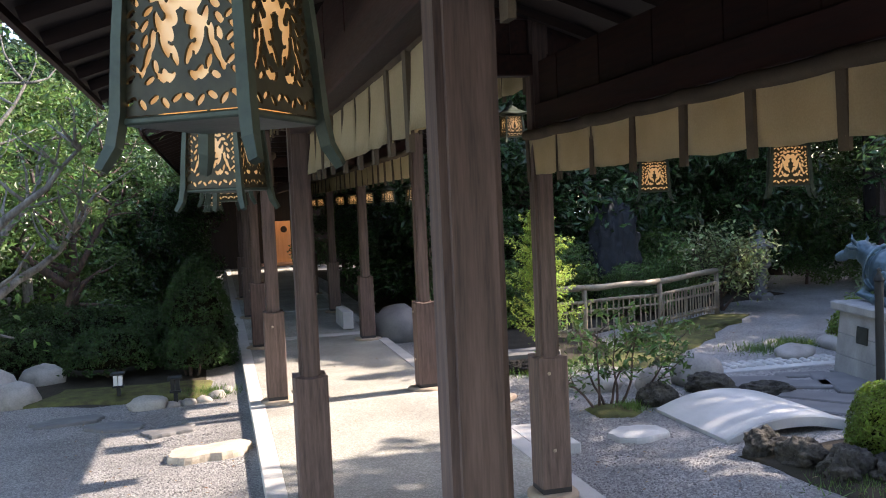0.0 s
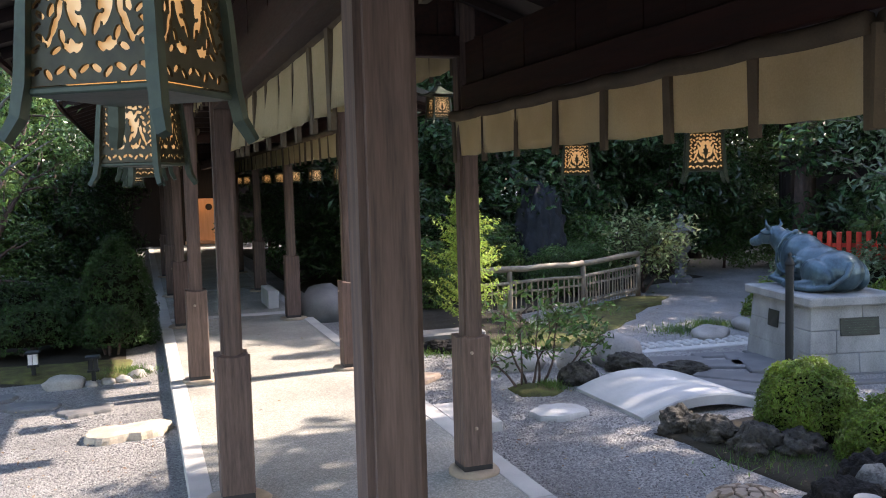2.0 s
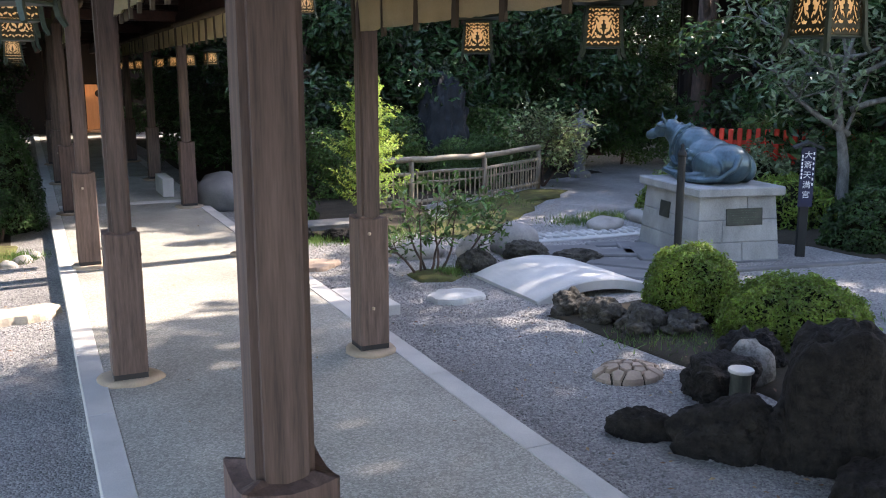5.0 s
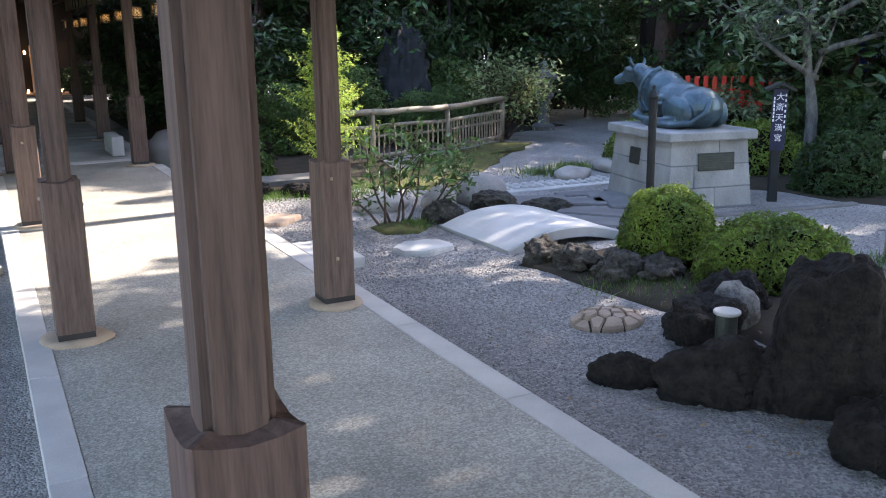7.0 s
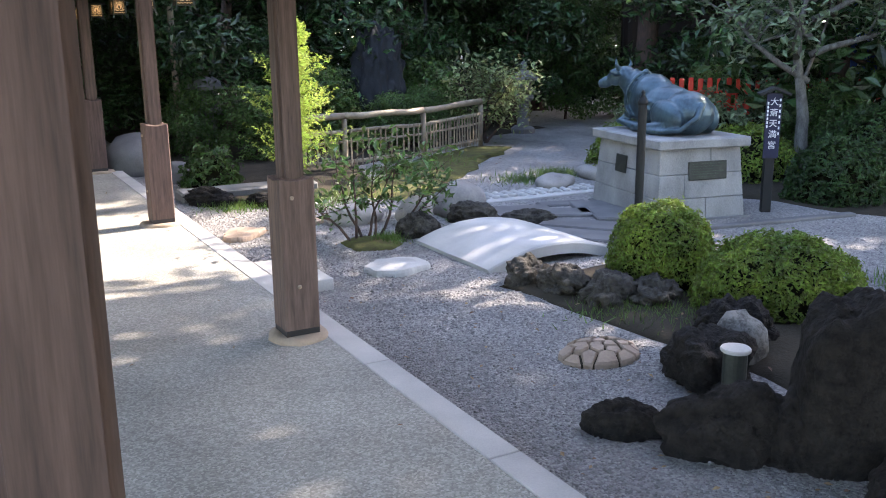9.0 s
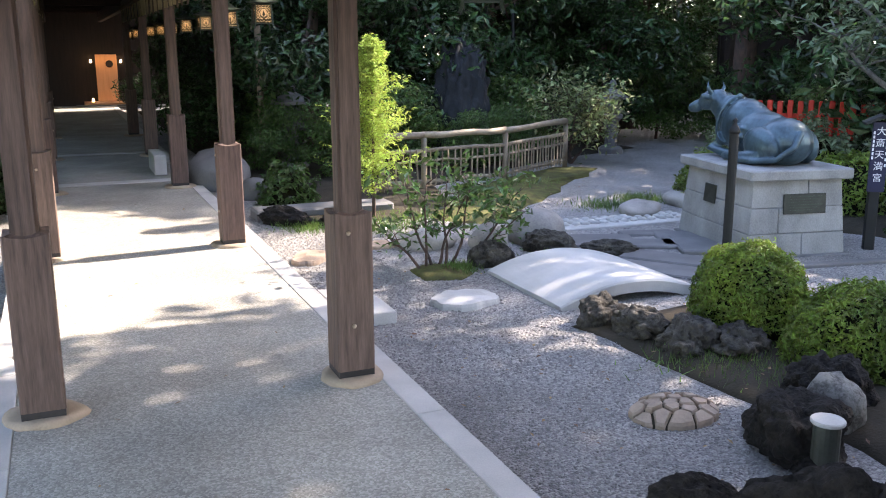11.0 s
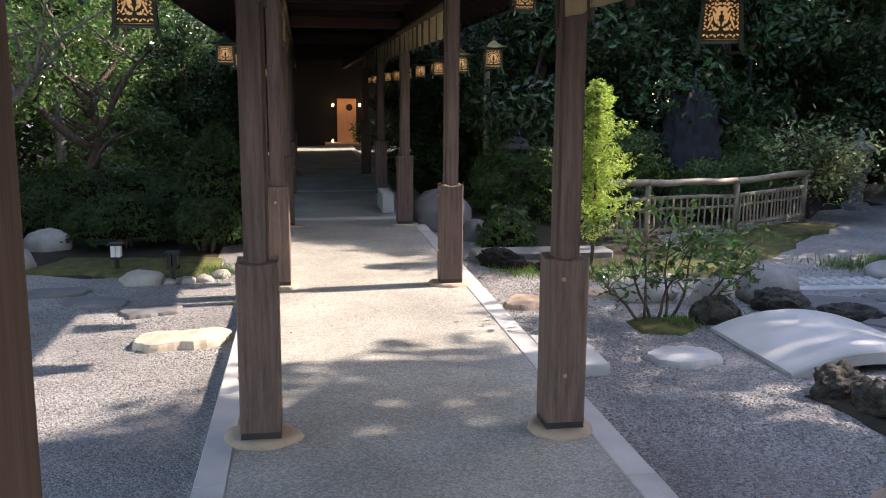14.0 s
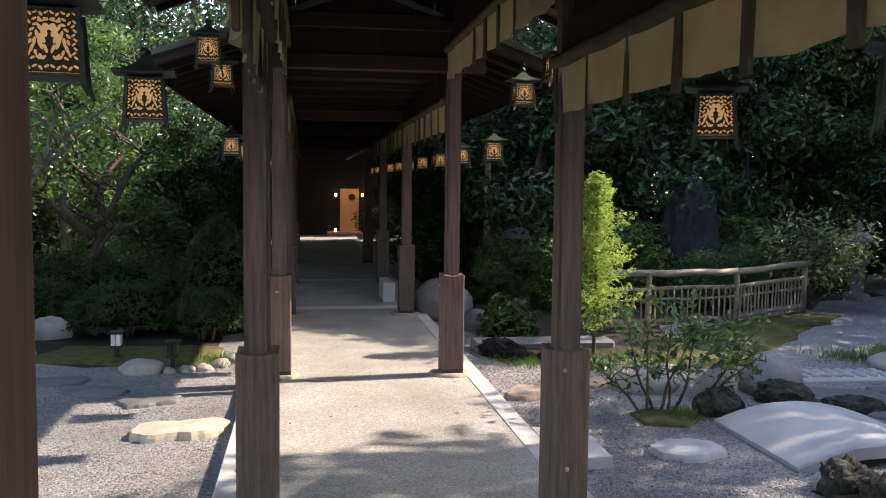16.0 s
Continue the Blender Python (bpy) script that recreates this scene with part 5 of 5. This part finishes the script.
WOODS = [
    (tall_dark, [(-6.5, 18, 1.0), (-4.6, 25, 1.0), (-13, 27, 1.3), (-7, 31, 1.2), (-15, 20, 1.2),
                 (4.4, 17.5, 0.62), (6.5, 16, 0.6), (3.8, 23, 0.7), (8.8, 18.5, 0.66), (7, 24, 0.75), (13, 19, 0.75), (17.5, 17, 0.8), (18, 24, 0.9),
                 (14.5, -4.5, 0.9), (14, -8, 0.9), (10, -10.5, 0.8),
                 (-12, -7, 1.0), (-14, 2, 1.0), (-15, 10, 1.1), (-5, -14, 1.0), (3, -16, 1.0), (8, -15, 1.0), (26, 16, 1.1), (-18, 30, 1.4), (12, 30, 1.1), (2, 40, 1.3), (-4, 38, 1.2), (22, 5, 0.9), (15.4, 21.6, 0.8), (20.5, 21, 0.9)]),
    # placed to shade floor and gravel, leaving the sunlit band open
    (canopy, [(10.3, 2.9, 1.0), (10.5, -0.2, 1.0), (10.4, -3.4, 1.0), (11.2, 11.6, 1.0), (11.6, 15.6, 1.0), (12.4, 19.5, 1.0), (11.8, 23.6, 1.0), (17.8, 2.4, 1.0), (17.4, 5.8, 1.0)]),
    (mid_dark, [(10.4, 6.9, 1.22), (11.4, 9.6, 1.0), (12.2, 6.0, 1.3), (-3.6, 16.5, 0.9), (-2.9, 18.5, 0.9), (-7.5, 17.5, 1.0), (-2.4, 22, 0.9), (-6.5, 20, 1.0), (-9.5, 12, 1.0),
                (3.8, 12.8, 0.8), (4.9, 13.0, 0.9), (7.2, 13.2, 0.9), (4.3, 15.5, 0.9), (5.8, 17, 1.0), (9.8, 13.8, 0.9), (8.2, 15, 1.0), (10.6, 16, 1.0), (4.6, 19, 0.9), (5.4, 21.5, 1.0), (12, 17.5, 1.0), (14.5, 14.5, 1.0), (9.3, 12.9, 0.55), (-1.95, 17.0, 0.6), (-1.9, 19.4, 0.6), (-1.8, 22.0, 0.6), (-1.9, 24.4, 0.6), (3.3, 14.6, 0.62), (3.4, 16.9, 0.6), (3.2, 19.4, 0.62), (3.3, 21.8, 0.6), (3.2, 24.3, 0.6), (17.2, 20.2, 1.0), (16.0, 18.0, 0.85)]),
    (mid_light, [(-4.6, 11.6, 0.95), (-3.5, 14.0, 0.9), (-5.8, 12.8, 1.0), (-3.0, 17.2, 0.8), (-6.2, 15.2, 1.1), (-4.4, 19.5, 1.1), (-8.2, 11, 1.1), (-3.7, 9.0, 0.8), (-5.0, 6.8, 0.9), (-6.6, 8.0, 1.0), (-9, 19, 1.2), (-10.5, 8, 1.1), (-6.0, 4.6, 1.0), (7.5, 20, 1.2), (14, 24, 1.2), (10.3, 20, 1.2)]),
    (shrub, [(-2.4, 15.8, 0.8), (-4.9, 14.4, 1.0), (-1.9, 17.6, 0.9), (-3.4, 20.6, 1.1), (-1.6, 20, 0.9), (-5.2, 9.4, 1.0), (-4.4, 7.6, 0.7),
             (3.1, 11.8, 0.7), (3.7, 10.9, 0.8), (4.8, 11.3, 0.9), (5.6, 10.7, 0.6), (6.3, 11.0, 0.6), (6.9, 11.9, 1.0), (7.1, 12.7, 0.95), (9.2, 13.6, 0.95), (3.4, 13.8, 0.8), (5.9, 12.9, 0.9), (3.6, 17, 0.9), (10.8, 13.4, 0.9), (11.6, 12.6, 0.8),
             (9.1, 6.6, 0.6), (9.5, 6.2, 0.8), (9.9, 7.2, 0.7), (10.3, 8.9, 0.8), (9.9, 5.2, 0.7), (9.9, 1.5, 1.0), (8.8, -0.2, 0.9), (13.4, 17.2, 1.7), (15.6, 18.6, 1.7), (17.6, 19.8, 2.0), (12.4, 21.5, 1.9), (8.55, 8.05, 0.5), (9.0, 7.6, 0.5), (9.45, 7.2, 0.5)]),
]
for proto, places in WOODS:
    first = True
    for k, (x, y, s) in enumerate(places):
        m = pose(x, y, G, rz=(k * 77) % 360) @ Matrix.Diagonal((s, s, s * (0.92 + 0.05 * (k % 4)), 1))
        if first:
            proto.matrix_basis, first = m, False
            continue
        ob = copy_thing(proto, m)

branching("old_plum_tree", pose(-2.28, 5.0, G), [((0, 0, 0), (0.05, 0.1, 1), 2.2, 0.10), ((0, 0.05, 1.2), (0.7, 0.7, 0.5), 1.5, 0.05), ((0, 0, 1.35), (0.2, 1.0, 0.45), 1.7, 0.05), ((0, 0, 1.6), (0.9, 0.2, 0.7), 1.3, 0.045), ((0.05, 0.1, 1.9), (0.2, 0.8, 0.8), 1.5, 0.04), ((0, 0, 1.7), (-0.5, 0.8, 0.7), 1.5, 0.04)],
          1500, 0.035, L_LIGHT, M_PALEBARK, "old plum tree with pale lichen-covered branches", "tree", 12, 9, 0.13)
branching("old_garden_tree", pose(-2.5, 11.3, G), [((0, 0, 0), (0.08, 0, 1), 1.7, 0.13), ((0.05, 0, 1.0), (-0.8, -0.2, 0.8), 1.5, 0.07), ((0.05, 0, 1.1), (0.9, -0.1, 0.6), 1.4, 0.06), ((0.05, 0, 1.4), (0.3, 0.3, 0.9), 1.8, 0.06), ((0.05, 0, 1.5), (-0.5, 0.2, 0.9), 1.9, 0.055)],
          3500, 0.04, L_BROAD, M_BARK, "old garden tree with a dark crooked trunk", "tree", 14, 9, 0.2)
branching("variegated_shrub", pose(7.35, 10.85, G), [((0, 0, 0), (0.1, 0, 1), 0.9, 0.03), ((0, 0, 0), (0.5, -0.2, 0.9), 1.0, 0.025), ((0, 0, 0), (-0.6, 0.1, 0.8), 1.0, 0.025), ((0, 0, 0.2), (0.2, -0.5, 0.8), 0.9, 0.02), ((0, 0, 0.2), (-0.3, -0.4, 0.9), 0.9, 0.02)],
          2000, 0.05, L_PALE, M_BARK, "pale-leaved shrub at the end of the fence", "bush", 21, 8, 0.16)
branching("garden_magnolia", pose(8.9, 6.15, G), [((0, 0, 0), (0.05, 0.05, 1), 2.4, 0.09), ((0, 0, 1.1), (-0.9, 0.2, 0.7), 1.4, 0.045), ((0, 0, 1.4), (0.8, -0.6, 0.6), 1.5, 0.045), ((0, 0, 1.6), (-0.7, 0.6, 0.6), 1.5, 0.04), ((0, 0, 1.8), (0.3, -0.9, 0.5), 1.5, 0.04), ((0, 0, 2.0), (-0.3, 0.3, 0.9), 1.2, 0.04)],
          2200, 0.06, L_SILVER, M_PALEBARK, "spreading tree with pale twigs and glossy leaves", "tree", 16, 8, 0.17)

# ---------------------------------------------------------------- fences and stonework further off


def rustic_fence():
    """A low curved fence of peeled poles with thin upright sticks."""
    f = thing("rustic_fence", "low rustic fence of weathered poles and thin sticks", "fence")
    pts = [Vector((3.72, 9.2)), Vector((4.30, 9.27)), Vector((5.52, 9.47)), Vector((6.98, 10.40))]
    rnd = random.Random(5)
    for i, p in enumerate(pts):
        bm = bmesh.new()
        tube(bm, [(p.x, p.y, G - 0.1), (p.x + 0.004, p.y, 0.3), (p.x, p.y, 0.585)], [0.042, 0.04, 0.038], 9)
        part("post", bm, M_BAMBOO, f, smooth=True)
    for a, b in zip(pts, pts[1:]):
        d = (b - a)
        L = d.length
        d.normalize()
        off = Vector((d.y, -d.x)) * 0.0
        for z, r in ((0.615, 0.042), (0.43, 0.024), (0.30, 0.016), (0.05, 0.024)):
            bm = bmesh.new()
            q = [(a.x + (b.x - a.x) * k / 5 + off.x, a.y + (b.y - a.y) * k / 5 + off.y, z + rnd.uniform(-0.008, 0.008)) for k in range(6)]
            tube(bm, q, [r * rnd.uniform(0.92, 1.06) for _ in q], 8)
            part("rail", bm, M_BAMBOO, f, smooth=True)
        n = int(L / 0.085)
        for k in range(1, n):
            p = a + d * L * k / n
            bm = bmesh.new()
            tube(bm, [(p.x + rnd.uniform(-0.012, 0.012), p.y - 0.02, 0.0), (p.x + rnd.uniform(-0.015, 0.015), p.y - 0.02, 0.45)], [0.012, 0.011], 5)
            part("stick", bm, M_BAMBOO, f)
    return f


rustic_fence()


def stone_lantern(x, y, s):
    t = thing("stone_lantern", "weathered granite garden lantern with a curved cap", "lantern", pose(x, y, G) @ Matrix.Diagonal((s, s, s, 1)))
    for nm, prof, sides in (("base", ((0.24, -0.1), (0.24, 0.08), (0.17, 0.13)), 6), ("shaft", ((0.11, 0.12), (0.10, 0.55)), 12), ("platform", ((0.13, 0.55), (0.21, 0.63), (0.21, 0.68)), 6),
                            ("cap", ((0.30, 0.95), (0.31, 0.99), (0.20, 1.05), (0.09, 1.12)), 6), ("finial", ((0.05, 1.12), (0.075, 1.18), (0.05, 1.25), (0.008, 1.29)), 10)):
        bm = bmesh.new()
        lathe(bm, prof, sides)
        part(nm, bm, M_SLATE, t)
    bm = bmesh.new()
    for k in range(4):
        a = k * math.pi / 2 + 0.78
        box(bm, 0.11 * math.cos(a) - 0.035, 0.11 * math.cos(a) + 0.035, 0.11 * math.sin(a) - 0.035, 0.11 * math.sin(a) + 0.035, 0.68, 0.95)
    part("light_box", bm, M_SLATE, t)
    return t


stone_lantern(8.7, 11.8, 0.95)
stone_lantern(3.3, 11.9, 1.0)
stone_lantern(-3.35, 8.95, 1.0)
solo("monument_stone", rock((0.42, 0.28, 0.98), 31, 0.3, 5, freq=1.7, craggy=0.2), M_MONUMENT, "tall upright memorial stone behind the fence, colour darkened for shade", "stone", pose(5.9, 11.7, 0.72, rz=-20), smooth=True)
red = thing("red_fence", "low vermilion wooden fence with capped posts", "fence", pose(8.45, 9.25, G, rz=-42))
for k in range(3, 29):
    part("post", boxed(k * 0.13 - 0.036, k * 0.13 + 0.036, -0.03, 0.03, 0, 1.03 + 0.012 * (k % 2), bevel=0.012), M_RED, red)
for z in (0.40, 0.62, 0.80):
    part("rail", boxed(0.32, 3.75, 0.032, 0.06, z, z + 0.06), M_RED, red)
rail = thing("bamboo_rail", "pale bamboo handrail on a weathered post", "rail", pose(5.62, 2.62, G, rz=-40))
bm = bmesh.new()
tube(bm, [(0, 0, -0.1), (0, 0, 0.86)], [0.04, 0.038], 9)
part("post", bm, M_BAMBOO, rail)
bm = bmesh.new()
tube(bm, [(-0.12, -0.05, 0.78), (1.6, -0.05, 0.78)], [0.03, 0.03], 9)
part("rail", bm, M_BAMBOO, rail)
basin = thing("stone_basin", "dark stepped stone water basin beside the rocks", "basin", pose(4.0, 0.95, G))
for r, z0, z1 in ((0.34, -0.05, 0.22), (0.26, 0.22, 0.40), (0.30, 0.40, 0.58), (0.20, 0.58, 0.80)):
    bm = bmesh.new()
    lathe(bm, ((r * 0.95, z0), (r, z0 + 0.03), (r, z1 - 0.03), (r * 0.94, z1)), 14)
    part("tier", bm, M_ROCK, basin)
for k, (x, y) in enumerate(((-1.53, 8.05), (-0.93, 7.5))):
    t = thing("garden_light", "small black garden light with white panes" if k == 0 else "small black garden light unlit", "lamp", pose(x, y, G))
    part("post", boxed(-0.02, 0.02, -0.02, 0.02, -0.05, 0.16), M_BLACK, t)
    part("housing", boxed(-0.055, 0.055, -0.055, 0.055, 0.14, 0.16), M_BLACK, t)
    for sx in (-1, 1):
        part("pane", boxed(sx * 0.024 - 0.02, sx * 0.024 + 0.02, -0.05, 0.05, 0.163, 0.27), M_WHITE if k == 0 else M_BLACK, t, "white pane" if k == 0 else "dark pane")
    part("cap", boxed(-0.07, 0.07, -0.07, 0.07, 0.272, 0.295, bevel=0.008), M_BLACK, t)
lp = thing("lamp_post", "slim wooden lamp post with a lantern top in the wood", "lamp", pose(2.95, 12.3, G))
bm = bmesh.new()
tube(bm, [(0, 0, -0.1), (0, 0, 2.1)], [0.05, 0.045], 8)
part("post", bm, M_BAMBOO, lp)

pl2 = thing("street_lamp", "slim dark lamp pole with a pale conical head in the wood", "lamp", pose(7.4, 12.9, G))
bm = bmesh.new()
tube(bm, [(0, 0, -0.1), (0, 0, 3.4)], [0.04, 0.03], 8)
part("pole", bm, M_BLACK, pl2)
bm = bmesh.new()
lathe(bm, ((0.05, 3.36), (0.075, 3.40), (0.11, 3.52), (0.10, 3.55)), 12)
part("shade", bm, M_KERB, pl2, "pale lamp head")

# shrine hall across the garden
wing = thing("shrine_hall", "dark timber shrine hall with slatted walls and a grey roof", "building", pose(14.2, 11.8, G, rz=-42))
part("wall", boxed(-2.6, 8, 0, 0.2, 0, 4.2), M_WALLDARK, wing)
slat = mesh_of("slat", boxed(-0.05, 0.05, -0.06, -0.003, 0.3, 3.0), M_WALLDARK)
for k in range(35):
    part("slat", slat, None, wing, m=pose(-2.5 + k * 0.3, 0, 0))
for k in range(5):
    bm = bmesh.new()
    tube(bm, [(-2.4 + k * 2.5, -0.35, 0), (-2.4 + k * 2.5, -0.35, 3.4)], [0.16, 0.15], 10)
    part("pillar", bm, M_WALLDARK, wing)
bm = bmesh.new()
vs = [bm.verts.new(p) for p in ((-3.6, -2.2, 3.3), (8.4, -2.2, 3.3), (7.6, 2.4, 6.0), (-3.2, 2.4, 6.0), (-3.6, -2.2, 3.45), (8.4, -2.2, 3.45), (7.6, 2.4, 6.2), (-3.2, 2.4, 6.2))]
for f in ((3, 2, 1, 0), (4, 5, 6, 7), (0, 1, 5, 4), (1, 2, 6, 5), (2, 3, 7, 6), (3, 0, 4, 7)):
    bm.faces.new([vs[i] for i in f])
part("roof", bm, M_ROOF, wing, "grey metal roof")
for k in range(5):
    ba = thing("banner", "tall blue cloth banner with white characters", "banner", pose(10.9 + 0.32 * k, 6.9 - 0.35 * k, G, rz=-50), group="cloth banners")
    bm = bmesh.new()
    tube(bm, [(0.2, 0.02, 0), (0.2, 0.02, 2.4)], [0.014, 0.012], 6)
    part("pole", bm, M_WHITE, ba)
    part("cloth", boxed(-0.18, 0.18, -0.004, 0.004, 1.1, 2.3), M_BANNER, ba)
    for q, ch in enumerate("大斎天満宮"):
        written(ch, 0.2, pose(0, -0.006, 2.17 - 0.225 * q, 90), ba)
# grass tufts and loose pebbles
rng = np.random.default_rng(3)


def pebbles(name, n, regions, size, mat, label):
    """Loose stones lying on the gravel, joined into one."""
    tmpl = bmesh.new()
    lathe(tmpl, ((0.55, -0.6), (1.0, 0.0), (0.5, 0.7)), 5)
    bmesh.ops.triangulate(tmpl, faces=tmpl.faces[:])
    tmpl.verts.index_update()
    vv = np.array([v.co[:] for v in tmpl.verts])
    ff = np.array([[v.index for v in f.verts] for f in tmpl.faces])
    tmpl.free()
    area = np.array([(b - a) * (d - c) for a, b, c, d in regions])
    pick = rng.choice(len(regions), n, p=area / area.sum())
    reg = np.array(regions)[pick]
    x = reg[:, 0] + (reg[:, 1] - reg[:, 0]) * rng.random(n)
    y = reg[:, 2] + (reg[:, 3] - reg[:, 2]) * rng.random(n)
    s = size * rng.uniform(0.5, 1.3, (n, 1)) * rng.uniform(0.6, 1.2, (n, 3)) * np.array([1, 1, 0.65])
    a = rng.random(n) * 6.28
    v = vv[None] * s[:, None] * (1 + 0.25 * rng.normal(0, 1, (n, len(vv), 1)))
    ca, sa = np.cos(a)[:, None], np.sin(a)[:, None]
    w = np.stack([v[..., 0] * ca - v[..., 1] * sa + x[:, None], v[..., 0] * sa + v[..., 1] * ca + y[:, None], v[..., 2] + G + size * 0.25], -1).reshape(-1, 3)
    f = (ff[None] + (np.arange(n) * len(vv))[:, None, None]).reshape(-1, 3)
    me = bpy.data.meshes.new(name)
    me.from_pydata(w.tolist(), [], f.tolist())
    me.materials.append(mat)
    return tagged(new(name, me), label, "gravel", kind="stuff")


M_PEBBLE = material("loose_pebble", (0.26, 0.25, 0.24), (0.18, 0.178, 0.175), rough=0.75, scale=8, fine=60, bump=0.1, island=0.3)
pebbles("gravel", 26000, [(1.78, 3.2, 0.2, 4.4), (1.78, 2.6, 4.4, 7.4), (-1.9, -0.29, 2.6, 6.2), (2.5, 4.2, 5.0, 5.4)], 0.0075, M_PEBBLE, "loose grey pebbles lying on the gravel")
pebbles("gravel", 9000, [(1.78, 5.5, 3.2, 9.0), (-2.6, -0.29, 5.8, 7.8), (5.0, 7.4, 1.6, 4.4)], 0.010, M_PEBBLE, "loose grey pebbles further along the path")


def blades(name, spots, n, length, mat, label):
    """Tufts of narrow upright blades of grass."""
    pick = rng.integers(0, len(spots), n)
    c = np.array([(x, y, G + 0.01) for x, y, _ in spots])[pick]
    spread = np.array([r for _, _, r in spots])[pick][:, None]
    c[:, :2] += rng.normal(0, 1, (n, 2)) * spread * 0.5
    tip = rng.normal(0, 0.45, (n, 3)) + np.array([0, 0, 1.0])
    tip *= length * rng.uniform(0.5, 1.2, (n, 1)) / np.linalg.norm(tip, axis=1, keepdims=True)
    side = np.cross(tip, rng.normal(0, 1, (n, 3)))
    side *= 0.004 / (np.linalg.norm(side, axis=1, keepdims=True) + 1e-9)
    v = np.stack([c - side, c + side, c + tip], 1).reshape(-1, 3)
    f = (np.arange(n) * 3)[:, None] + np.arange(3)
    me = bpy.data.meshes.new(name)
    me.from_pydata(v.tolist(), [], f.tolist())
    me.materials.append(mat)
    return tagged(new(name, me), label, "grass", kind="stuff")


blades("grass", [(5.75, 7.45, 0.35), (6.35, 7.65, 0.3), (3.5, 7.6, 0.5), (3.0, 7.3, 0.35), (4.2, 8.3, 0.5), (4.9, 8.9, 0.4), (5.6, 9.2, 0.4), (3.05, 5.45, 0.15), (4.0, 5.45, 0.15), (3.5, 2.95, 0.3), (3.7, 2.65, 0.3), (4.6, 3.4, 0.3), (-0.6, 7.9, 0.25), (5.5, 2.4, 0.25), (2.4, 7.6, 0.3)],
       9000, 0.085, L_LIGHT, "short green grass and weeds between the stones")


def litter(n, regions, label):
    """Dry fallen leaves lying flat."""
    reg = np.array(regions)[rng.integers(0, len(regions), n)]
    c = np.stack([reg[:, 0] + (reg[:, 1] - reg[:, 0]) * rng.random(n), reg[:, 2] + (reg[:, 3] - reg[:, 2]) * rng.random(n), reg[:, 4] + 0.004 * rng.random(n)], 1)
    me = leaf_mesh("fallen_leaves", c, np.tile([0, 0, 1.0], (n, 1)), 0.016, M_DRYLEAF, 0.5, 0.25, 7, 0.15)
    return tagged(new("fallen_leaves", me), label, "leaves", kind="stuff")


M_DRYLEAF = material("dry_leaf", (0.30, 0.20, 0.11), (0.16, 0.09, 0.05), rough=0.7, scale=20, fine=80, bump=0, island=0.4)
litter(520, [(3.3, 4.6, 2.2, 4.0, G + 0.03), (3.2, 4.6, 1.2, 3.4, G + 0.045), (1.9, 3.2, 0.6, 4.2, G + 0.012), (2.0, 4.0, 5.2, 7.2, G + 0.014), (-1.8, -0.4, 3.5, 7.2, G + 0.014), (5.0, 6.8, 7.2, 9.4, G + 0.03)], "dry brown leaves fallen on soil and gravel")
litter(26, [(0.0, 1.6, 1.5, 10.0, 0.006)], "a few dry leaves on the walkway floor")
